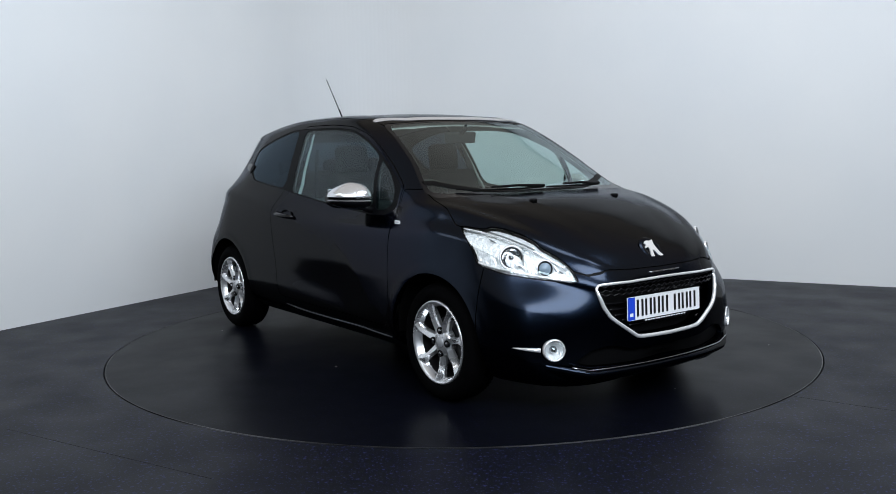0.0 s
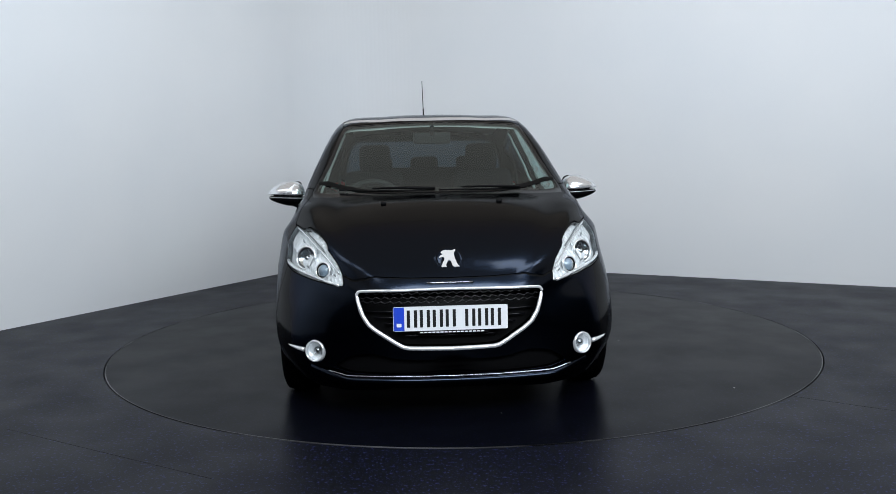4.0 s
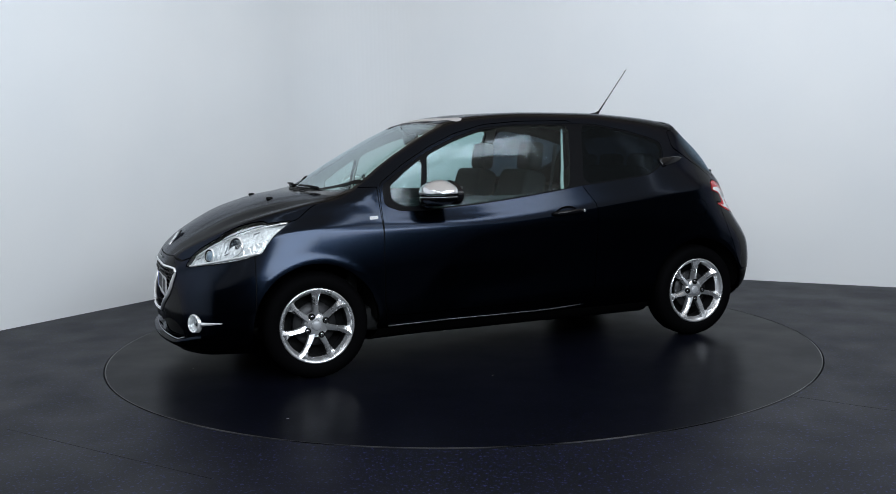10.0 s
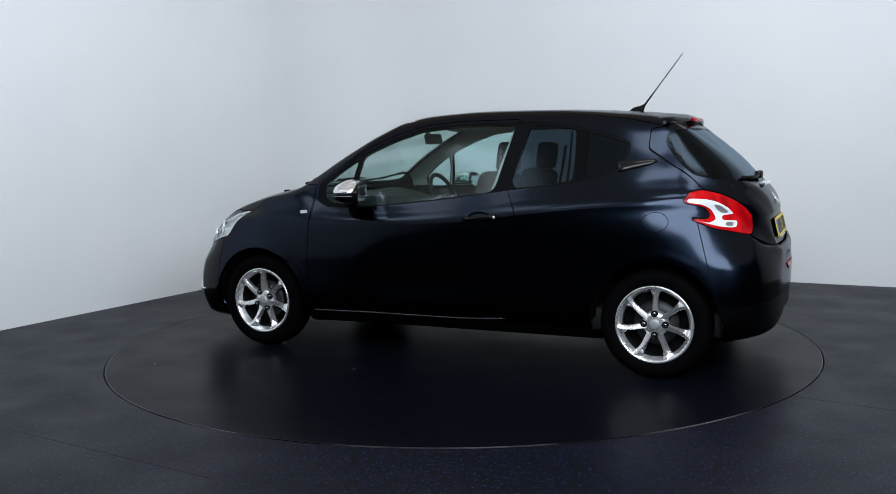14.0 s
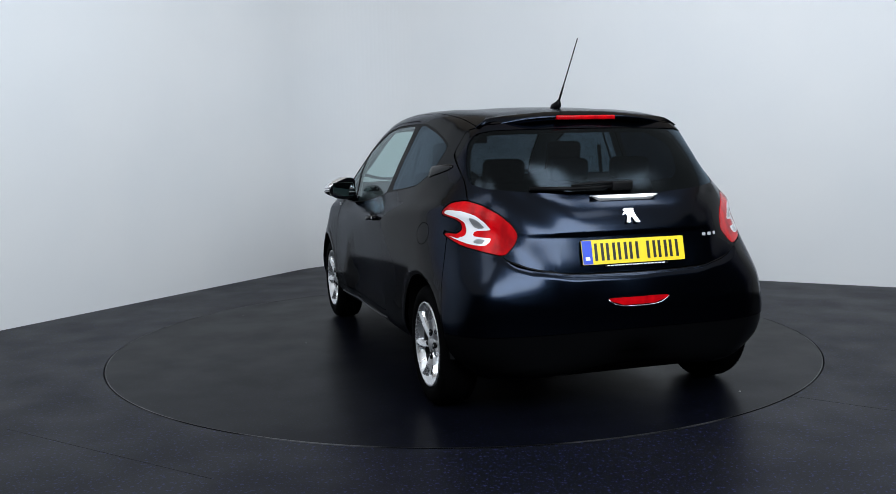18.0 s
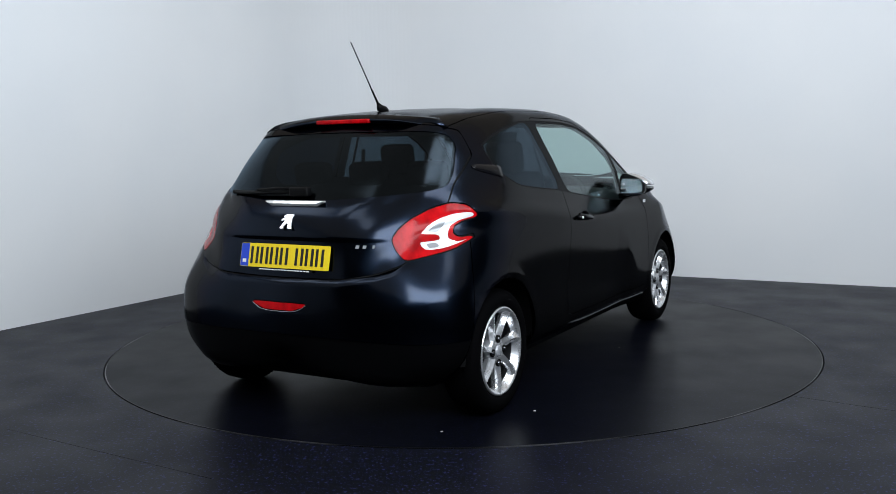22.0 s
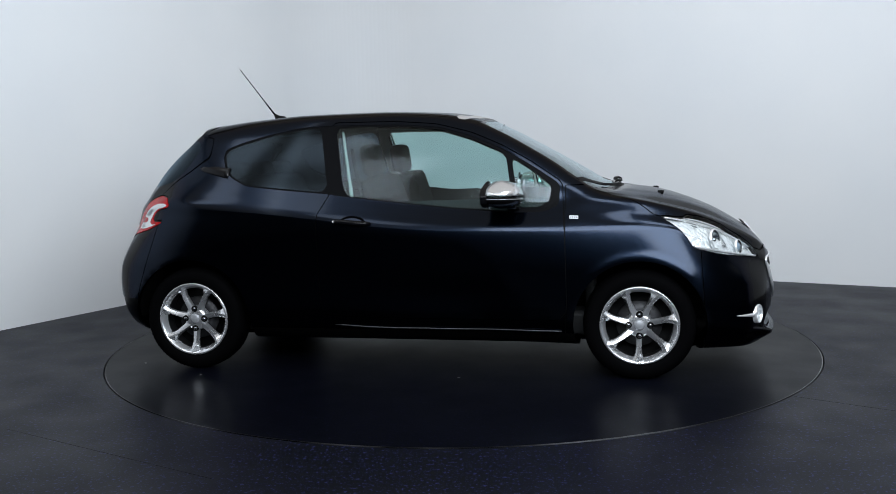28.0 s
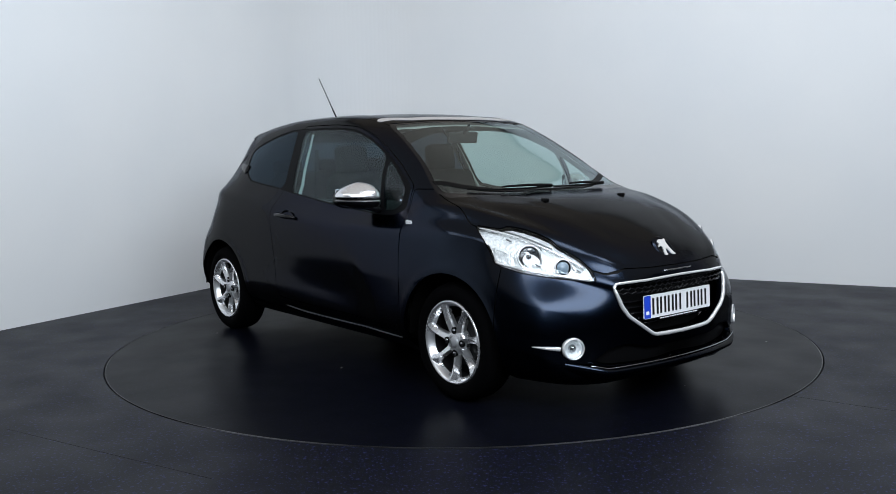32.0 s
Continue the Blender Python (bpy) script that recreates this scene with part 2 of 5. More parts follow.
def turntable():
    bm = bmesh.new()
    n = 160
    prof = [(0.0, 0.0), (TABLE_R - 0.004, 0.0), (TABLE_R, -0.003), (TABLE_R, -0.04)]
    c = bm.verts.new((0, 0, 0))
    rings = [[bm.verts.new((r * math.cos(2 * math.pi * k / n), r * math.sin(2 * math.pi * k / n), z)) for k in range(n)] for r, z in prof[1:]]
    for k in range(n):
        j = (k + 1) % n
        bm.faces.new((c, rings[0][k], rings[0][j]))
        for a, b in zip(rings, rings[1:]):
            bm.faces.new((a[k], b[k], b[j], a[j]))
    ob = part("turntable", bm, M_TABLE, None, "", smooth=False)
    ring = bmesh.new()
    edge = [[ring.verts.new((r * math.cos(2 * math.pi * k / n), r * math.sin(2 * math.pi * k / n), z)) for k in range(n)]
            for r, z in ((TABLE_R - 0.006, 0.0004), (TABLE_R - 0.005, 0.0018), (TABLE_R + 0.0005, 0.0018), (TABLE_R + 0.001, -0.03))]
    for a, b in zip(edge, edge[1:]):
        for k in range(n):
            ring.faces.new((a[k], b[k], b[(k + 1) % n], a[(k + 1) % n]))
    part("edge_trim", ring, M_EDGE, ob, "thin worn metal edge trim", smooth=False)
    rnd = random.Random(4)
    for x, y in ((0.24, 1.0), (1.45, 1.30), (0.156, -1.04), (-1.32, -1.13), (-1.79, -0.89), (1.74, 0.06)):
        grit = bmesh.new()
        bmesh.ops.create_icosphere(grit, subdivisions=1, radius=0.005 + 0.003 * rnd.random())
        for v in grit.verts:
            v.co.x *= 0.8 + rnd.random()
            v.co.z = max(v.co.z, 0) * 0.4
        g = part("grit", grit, M_GRIT, ob, "small pale fleck of grit", smooth=False)
        g.location = (x, y, 0.0)
    return tagged(ob, "round dark vinyl turntable flush with the floor", "turntable")


room()
floor()
table = turntable()

# ---- the car's skin: lines along the car, joined across by smooth sections ----
NOSE, NOSE_R, TAIL, TAIL_R = 1.2, 0.83, -1.15, 0.728


def along(x):
    """A length along the car that opens up the rounded ends."""
    if x > NOSE:
        return NOSE + NOSE_R * math.asin(min((x - NOSE) / NOSE_R, 1))
    if x < TAIL:
        return TAIL - TAIL_R * math.asin(min((TAIL - x) / TAIL_R, 1))
    return x


def along_back(u):
    if u > NOSE:
        return NOSE + NOSE_R * math.sin(min((u - NOSE) / NOSE_R, math.pi / 2))
    if u < TAIL:
        return TAIL - TAIL_R * math.sin(min((TAIL - u) / TAIL_R, math.pi / 2))
    return u


def smooth_curve(knots):
    """A shape-keeping cubic through (u, value) knots."""
    k = sorted(knots)
    xs, ys = np.array([p[0] for p in k]), np.array([p[1] for p in k])
    h, d = np.diff(xs), np.diff(ys) / np.diff(xs)
    m = np.zeros(len(xs))
    m[0], m[-1] = d[0], d[-1]
    for i in range(1, len(xs) - 1):
        if d[i - 1] * d[i] > 0:
            w1, w2 = 2 * h[i] + h[i - 1], h[i] + 2 * h[i - 1]
            m[i] = (w1 + w2) / (w1 / d[i - 1] + w2 / d[i])

    def f(u):
        u = np.clip(u, xs[0], xs[-1])
        i = np.clip(np.searchsorted(xs, u) - 1, 0, len(xs) - 2)
        t = (u - xs[i]) / h[i]
        return ((1 + 2 * t) * (1 - t) ** 2 * ys[i] + t * (1 - t) ** 2 * h[i] * m[i]
                + t * t * (3 - 2 * t) * ys[i + 1] + t * t * (t - 1) * h[i] * m[i + 1])
    return f


# each line: (x, half width, height) from nose to tail
UNDER = [(2.03, 0.16, 0.30), (2.0, 0.32, 0.235), (1.93, 0.52, 0.205), (1.8, 0.67, 0.195), (1.5, 0.75, 0.195), (0.8, 0.74, 0.20),
         (-0.8, 0.74, 0.20), (-1.5, 0.72, 0.215), (-1.75, 0.62, 0.25), (-1.845, 0.48, 0.29), (-1.878, 0.2, 0.36)]
SILL = [(2.03, 0.20, 0.36), (2.0, 0.385, 0.33), (1.93, 0.57, 0.32), (1.8, 0.735, 0.31), (1.5, 0.83, 0.30), (0.9, 0.83, 0.285),
        (-0.8, 0.835, 0.285), (-1.4, 0.835, 0.30), (-1.65, 0.79, 0.32), (-1.80, 0.64, 0.36), (-1.878, 0.25, 0.42)]
SIDE = [(2.03, 0.24, 0.46), (2.0, 0.39, 0.47), (1.93, 0.56, 0.49), (1.8, 0.715, 0.53), (1.5, 0.84, 0.58), (1.2, 0.868, 0.60), (0.7, 0.86, 0.58),
        (0.0, 0.862, 0.60), (-0.7, 0.868, 0.62), (-1.25, 0.868, 0.64), (-1.55, 0.835, 0.62), (-1.75, 0.73, 0.60), (-1.845, 0.54, 0.57), (-1.878, 0.28, 0.53)]
CREASE = [(2.03, 0.22, 0.55), (2.0, 0.36, 0.60), (1.93, 0.47, 0.64), (1.8, 0.61, 0.69), (1.6, 0.742, 0.775), (1.4, 0.795, 0.835), (1.2, 0.83, 0.852),
          (0.8, 0.835, 0.845), (0.3, 0.845, 0.845), (-0.2, 0.852, 0.872), (-0.5, 0.853, 0.910), (-0.85, 0.845, 0.946), (-1.2, 0.826, 0.970),
          (-1.4, 0.78, 0.985), (-1.6, 0.66, 0.93), (-1.73, 0.525, 0.88), (-1.80, 0.445, 0.80), (-1.862, 0.37, 0.70), (-1.878, 0.22, 0.60)]
BELT = [(2.03, 0.18, 0.575), (2.0, 0.28, 0.65), (1.93, 0.40, 0.72), (1.8, 0.51, 0.79), (1.6, 0.61, 0.882), (1.4, 0.68, 0.94), (1.2, 0.735, 0.978), (1.0, 0.762, 0.99),
        (0.8, 0.772, 0.955), (0.5, 0.78, 0.93), (0.0, 0.79, 0.968), (-0.4, 0.79, 1.02), (-0.8, 0.775, 1.065), (-1.1, 0.745, 1.10),
        (-1.35, 0.69, 1.10), (-1.55, 0.61, 1.06), (-1.68, 0.53, 0.98), (-1.78, 0.42, 0.90), (-1.845, 0.31, 0.75), (-1.878, 0.18, 0.62)]
PILLAR = [(2.03, 0.15, 0.578), (2.0, 0.235, 0.658), (1.93, 0.34, 0.732), (1.8, 0.435, 0.812), (1.6, 0.525, 0.897), (1.4, 0.59, 0.952), (1.2, 0.655, 0.998), (1.0, 0.725, 1.028),
          (0.8, 0.735, 1.078), (0.6, 0.722, 1.14), (0.4, 0.705, 1.19), (0.15, 0.695, 1.225), (-0.2, 0.692, 1.24), (-0.6, 0.688, 1.255), (-1.0, 0.665, 1.265),
          (-1.25, 0.63, 1.25), (-1.4, 0.605, 1.19), (-1.55, 0.56, 1.11), (-1.68, 0.48, 1.005), (-1.78, 0.37, 0.917), (-1.845, 0.265, 0.76), (-1.878, 0.155, 0.625)]
RAIL = [(2.03, 0.12, 0.58), (2.0, 0.19, 0.665), (1.93, 0.28, 0.743), (1.8, 0.36, 0.827), (1.6, 0.44, 0.920), (1.4, 0.50, 0.973), (1.2, 0.58, 1.008), (1.05, 0.66, 1.038),
        (0.95, 0.672, 1.082), (0.7, 0.648, 1.222), (0.5, 0.61, 1.335), (0.35, 0.58, 1.402), (0.15, 0.57, 1.440), (-0.2, 0.572, 1.455), (-0.6, 0.568, 1.45), (-1.0, 0.552, 1.42),
        (-1.22, 0.535, 1.39), (-1.3, 0.535, 1.365), (-1.4, 0.53, 1.29), (-1.55, 0.50, 1.172), (-1.68, 0.44, 1.045), (-1.79, 0.32, 0.935), (-1.845, 0.22, 0.77), (-1.878, 0.13, 0.63)]
QUARTER = [(2.03, 0.06, 0.583), (2.0, 0.10, 0.67), (1.93, 0.14, 0.753), (1.8, 0.18, 0.838), (1.6, 0.22, 0.932), (1.4, 0.26, 0.991), (1.2, 0.30, 1.021), (1.1, 0.34, 1.047),
           (0.95, 0.35, 1.132), (0.7, 0.34, 1.272), (0.5, 0.32, 1.378), (0.35, 0.31, 1.445), (0.15, 0.30, 1.476), (-0.2, 0.30, 1.490), (-0.6, 0.30, 1.485), (-1.0, 0.29, 1.462),
           (-1.25, 0.28, 1.43), (-1.33, 0.275, 1.38), (-1.42, 0.27, 1.313), (-1.55, 0.26, 1.208), (-1.68, 0.23, 1.077), (-1.79, 0.17, 0.96), (-1.845, 0.11, 0.785), (-1.878, 0.06, 0.64)]
RIDGE = [(2.03, 0, 0.584), (2.0, 0, 0.673), (1.93, 0, 0.758), (1.8, 0, 0.844), (1.6, 0, 0.938), (1.4, 0, 0.998), (1.2, 0, 1.027), (1.13, 0, 1.047),
         (0.95, 0, 1.147), (0.7, 0, 1.288), (0.5, 0, 1.392), (0.35, 0, 1.456), (0.15, 0, 1.486), (-0.2, 0, 1.498), (-0.6, 0, 1.494), (-1.0, 0, 1.471),
         (-1.28, 0, 1.44), (-1.35, 0, 1.385), (-1.42, 0, 1.328), (-1.55, 0, 1.218), (-1.68, 0, 1.085), (-1.79, 0, 0.965), (-1.845, 0, 0.79), (-1.878, 0, 0.645)]
FLANK = [(x, y * 1.008, z - 0.020) for x, y, z in CREASE]   # keeps the shoulder crease crisp
LINES = (UNDER, SILL, SIDE, FLANK, CREASE, BELT, PILLAR, RAIL, QUARTER, RIDGE)


def skin_grid(n_along=250, per_span=8):
    """Half of the skin (left side, y >= 0) as a grid of points: stations along, points from the underside to the ridge."""
    us = np.linspace(along(TAIL - TAIL_R), along(NOSE + NOSE_R), n_along)
    curves = [(smooth_curve([(along(x), y) for x, y, z in ln]), smooth_curve([(along(x), z) for x, y, z in ln])) for ln in LINES]
    ys = np.array([[cy(u) for cy, cz in curves] for u in us])
    zs = np.array([[cz(u) for cy, cz in curves] for u in us])
    # a flat band between the shoulder crease and the belt
    ys = np.insert(ys, 5, (ys[:, 4] + ys[:, 5]) / 2, axis=1)
    zs = np.insert(zs, 5, (zs[:, 4] + zs[:, 5]) / 2, axis=1)
    rows = []
    for i, u in enumerate(us):
        y, z = ys[i], zs[i]
        p = [(-y[0], z[0]), (0.0, z[0]), *zip(y, z), (-y[-2], z[-2])]
        p = np.array(p)
        pts = []
        for s in range(1, len(p) - 2):
            p0, p1, p2, p3 = p[s - 1], p[s], p[s + 1], p[s + 2]
            d1 = max(np.linalg.norm(p2 - p1), 1e-5)
            d0, d2 = max(np.linalg.norm(p1 - p0), d1 * 0.3), max(np.linalg.norm(p3 - p2), d1 * 0.3)
            m1 = d1 * ((p1 - p0) / d0 * d1 + (p2 - p1) / d1 * d0) / (d0 + d1)
            m2 = d1 * ((p2 - p1) / d1 * d2 + (p3 - p2) / d2 * d1) / (d1 + d2)
            if s == 1:
                m1 = p2 - p1
            count = 20 if s == 4 else per_span
            for k in range(count):
                t = k / count
                pts.append((1 + 2 * t) * (1 - t) ** 2 * p1 + t * (1 - t) ** 2 * m1 + t * t * (3 - 2 * t) * p2 + t * t * (t - 1) * m2)
        pts.append(p[-2])
        x = along_back(u)
        rows.append([(x, max(q[0], 0.0), q[1]) for q in pts])
    # close both ends with a slightly domed cap
    first, last = np.array(rows[0]), np.array(rows[-1])
    for cap, k, at in ((first, -1, 0), (last, 1, None)):
        for w, bulge in ((0.66, 0.006), (0.33, 0.010), (0.0, 0.012)):
            ring = (cap * [1, w, 1] + [k * bulge, 0, 0]).tolist()
            rows.insert(0, ring) if at == 0 else rows.append(ring)
    return np.array(rows)


GRID = skin_grid()


# ---- cutting the skin into panels ----
def sdf(poly, p):
    """Signed distance of points p (n, 2) to a closed outline, negative inside."""
    a = np.array(poly, float)
    b = np.roll(a, -1, axis=0)
    best = np.full(len(p), 9.0)
    inside = np.zeros(len(p), bool)
    for (x0, y0), (x1, y1) in zip(a, b):
        ex, ey = x1 - x0, y1 - y0
        wx, wy = p[:, 0] - x0, p[:, 1] - y0
        t = np.clip((wx * ex + wy * ey) / max(ex * ex + ey * ey, 1e-12), 0, 1)
        best = np.minimum(best, np.hypot(wx - t * ex, wy - t * ey))
        cross = (y0 > p[:, 1]) != (y1 > p[:, 1])
        if abs(ey) > 1e-12:
            inside ^= cross & (p[:, 0] < x0 + (p[:, 1] - y0) * ex / ey)
    return np.where(inside, -best, best)


def rounded(pts, times=2, cut=0.2):
    """Rounds the corners of a closed outline."""
    for _ in range(times):
        out = []
        for i in range(len(pts)):
            p, q = np.array(pts[i]), np.array(pts[(i + 1) % len(pts)])
            out += [tuple(p + (q - p) * cut), tuple(q - (q - p) * cut)]
        pts = out
    return pts


def from_side(poly, inner=0.4):
    return lambda v: np.maximum(sdf(poly, v[:, (0, 2)]), inner - v[:, 1])


def from_front(poly, x_from):
    return lambda v: np.maximum(sdf(poly, v[:, (1, 2)]), x_from - v[:, 0])


def from_rear(poly, x_to):
    return lambda v: np.maximum(sdf(poly, v[:, (1, 2)]), v[:, 0] - x_to)


def from_top(poly, z_from):
    return lambda v: np.maximum(sdf(poly, v[:, (0, 1)]), z_from - v[:, 2])


def from_corner(poly, front):
    """Seen at 45 degrees on the front or the rear corner."""
    k = 1 if front else -1
    return lambda v: np.maximum(sdf(poly, np.stack([k * v[:, 0] - v[:, 1], v[:, 2]], 1)), 1.2 - k * v[:, 0])


def split(mesh, fn, level=0.0):
    """Cuts a mesh (points, normals, faces) along fn = level: the part below it, the part above it."""
    v, n, faces = mesh
    if not faces:
        return mesh, mesh
    s = fn(v) - level
    s = np.where(np.abs(s) < 1e-7, 1e-7, s)
    inside = (s < 0).tolist()
    pv, pn, cache = [], [], {}

    def cut(i, j):
        key = (i, j) if i < j else (j, i)
        if key not in cache:
            t = s[i] / (s[i] - s[j])
            cache[key] = len(v) + len(pv)
            pv.append(v[i] + (v[j] - v[i]) * t)
            pn.append(n[i] + (n[j] - n[i]) * t)
        return cache[key]

    below, above = [], []
    for f in faces:
        flags = [inside[i] for i in f]
        if all(flags):
            below.append(f)
        elif not any(flags):
            above.append(f)
        else:
            lo, hi = [], []
            for k in range(len(f)):
                i, j = f[k], f[(k + 1) % len(f)]
                (lo if inside[i] else hi).append(i)
                if inside[i] != inside[j]:
                    c = cut(i, j)
                    lo.append(c)
                    hi.append(c)
            if len(lo) > 2:
                below.append(tuple(lo))
            if len(hi) > 2:
                above.append(tuple(hi))
    v2 = np.concatenate([v, pv]) if pv else v
    n2 = np.concatenate([n, pn]) if pn else n
    return compact((v2, n2, below)), compact((v2, n2, above))


def compact(mesh):
    v, n, faces = mesh
    used = sorted({i for f in faces for i in f})
    back = {i: k for k, i in enumerate(used)}
    return v[used], n[used], [tuple(back[i] for i in f) for f in faces]


def joined(*meshes):
    v, n, faces, k = [], [], [], 0
    for m in meshes:
        if not m[2]:
            continue
        v.append(m[0])
        n.append(m[1])
        faces += [tuple(i + k for i in f) for f in m[2]]
        k += len(m[0])
    return np.concatenate(v), np.concatenate(n), faces


def mirrored(mesh):
    v, n, faces = mesh
    return v * [1, -1, 1], n * [1, -1, 1], [tuple(reversed(f)) for f in faces]


def welded(mesh):
    """Joins a half with its mirror image along the middle plane."""
    v, n, faces = mesh
    mid = {i for i in range(len(v)) if v[i][1] < 1e-4}
    n = n.copy()
    for i in mid:
        n[i][1] = 0
    k = len(v)
    other = [i if i in mid else i + k for i in range(k)]
    return compact((np.concatenate([v, v * [1, -1, 1]]), np.concatenate([n, n * [1, -1, 1]]), faces + [tuple(other[i] for i in reversed(f)) for f in faces]))


def thickened(mesh, depth):
    """Turns the open edges inwards, as a panel's folded edge."""
    v, n, faces = mesh
    count = {}
    for f in faces:
        for k in range(len(f)):
            e = (f[k], f[(k + 1) % len(f)])
            count[e] = count.get(e, 0) + 1
    rim = [e for e in count if (e[1], e[0]) not in count]
    ids = sorted({i for e in rim for i in e})
    top = {i: len(v) + k for k, i in enumerate(ids)}
    low = {i: len(v) + len(ids) + k for k, i in enumerate(ids)}
    n = n / np.maximum(np.linalg.norm(n, axis=1, keepdims=True), 1e-9)
    nv = np.concatenate([v, v[ids], v[ids] - n[ids] * depth])
    side = np.zeros((len(ids), 3))
    at = {i: k for k, i in enumerate(ids)}
    for a, b in rim:
        d = np.cross(v[b] - v[a], n[a])
        d = d / max(np.linalg.norm(d), 1e-9)
        side[at[a]] += d
        side[at[b]] += d
    nn = np.concatenate([n, side, side])
    return nv, nn, faces + [(top[b], top[a], low[a], low[b]) for a, b in rim]


def pushed(mesh, depth):
    v, n, faces = mesh
    n = n / np.maximum(np.linalg.norm(n, axis=1, keepdims=True), 1e-9)
    return v - n * depth, n, faces


def refined(mesh, times=1):
    """Cuts each face into smaller ones about its middle."""
    for _ in range(times):
        v, n, faces = mesh
        pv, pn, mids, out = v.tolist(), n.tolist(), {}, []

        def middle(ids):
            pv.append(np.mean([v[i] for i in ids], axis=0).tolist())
            pn.append(np.mean([n[i] for i in ids], axis=0).tolist())
            return len(pv) - 1
        for f in faces:
            c = middle(f)
            m = []
            for k in range(len(f)):
                e = tuple(sorted((f[k], f[(k + 1) % len(f)])))
                if e not in mids:
                    mids[e] = middle(e)
                m.append(mids[e])
            out += [(f[k], m[k], c, m[k - 1]) for k in range(len(f))]
        mesh = np.array(pv), np.array(pn), out
    return mesh


def evened(mesh, mirror=False, order=4):
    """Gives a pane the even curvature of bent glass: its normals follow one smooth function over the pane."""
    v, n, faces = mesh
    n = n / np.maximum(np.linalg.norm(n, axis=1, keepdims=True), 1e-9)
    pv, pn = (np.concatenate([v, v * [1, -1, 1]]), np.concatenate([n, n * [1, -1, 1]])) if mirror else (v, n)
    mid = pv.mean(axis=0)
    axes = np.linalg.svd(pv - mid, full_matrices=False)[2][:2]
    size = np.abs((pv - mid) @ axes.T).max(axis=0)

    def terms(points):
        p, q = ((points - mid) @ axes.T / size).T
        return np.stack([p ** i * q ** j for i in range(order + 1) for j in range(order + 1 - i)], 1)
    fit = np.linalg.lstsq(terms(pv), pn, rcond=None)[0]
    return v, terms(v) @ fit, faces


def dented(mesh, depth):
    """Presses a part of the front or the rear in along the car by depth(y, z), with normals to suit."""
    v, n, faces = refined(mesh, 2)
    v, n = v.copy(), n.copy()
    y, z, e = v[:, 1].copy(), v[:, 2].copy(), 0.002
    dy, dz = (depth(y + e, z) - depth(y - e, z)) / (2 * e), (depth(y, z + e) - depth(y, z - e)) / (2 * e)
    v[:, 0] += depth(y, z)
    n[:, 1] -= n[:, 0] * dy
    n[:, 2] -= n[:, 0] * dz
    return v, n, faces


def shifted(mesh, dx):
    return mesh[0] + [dx, 0, 0], mesh[1], mesh[2]


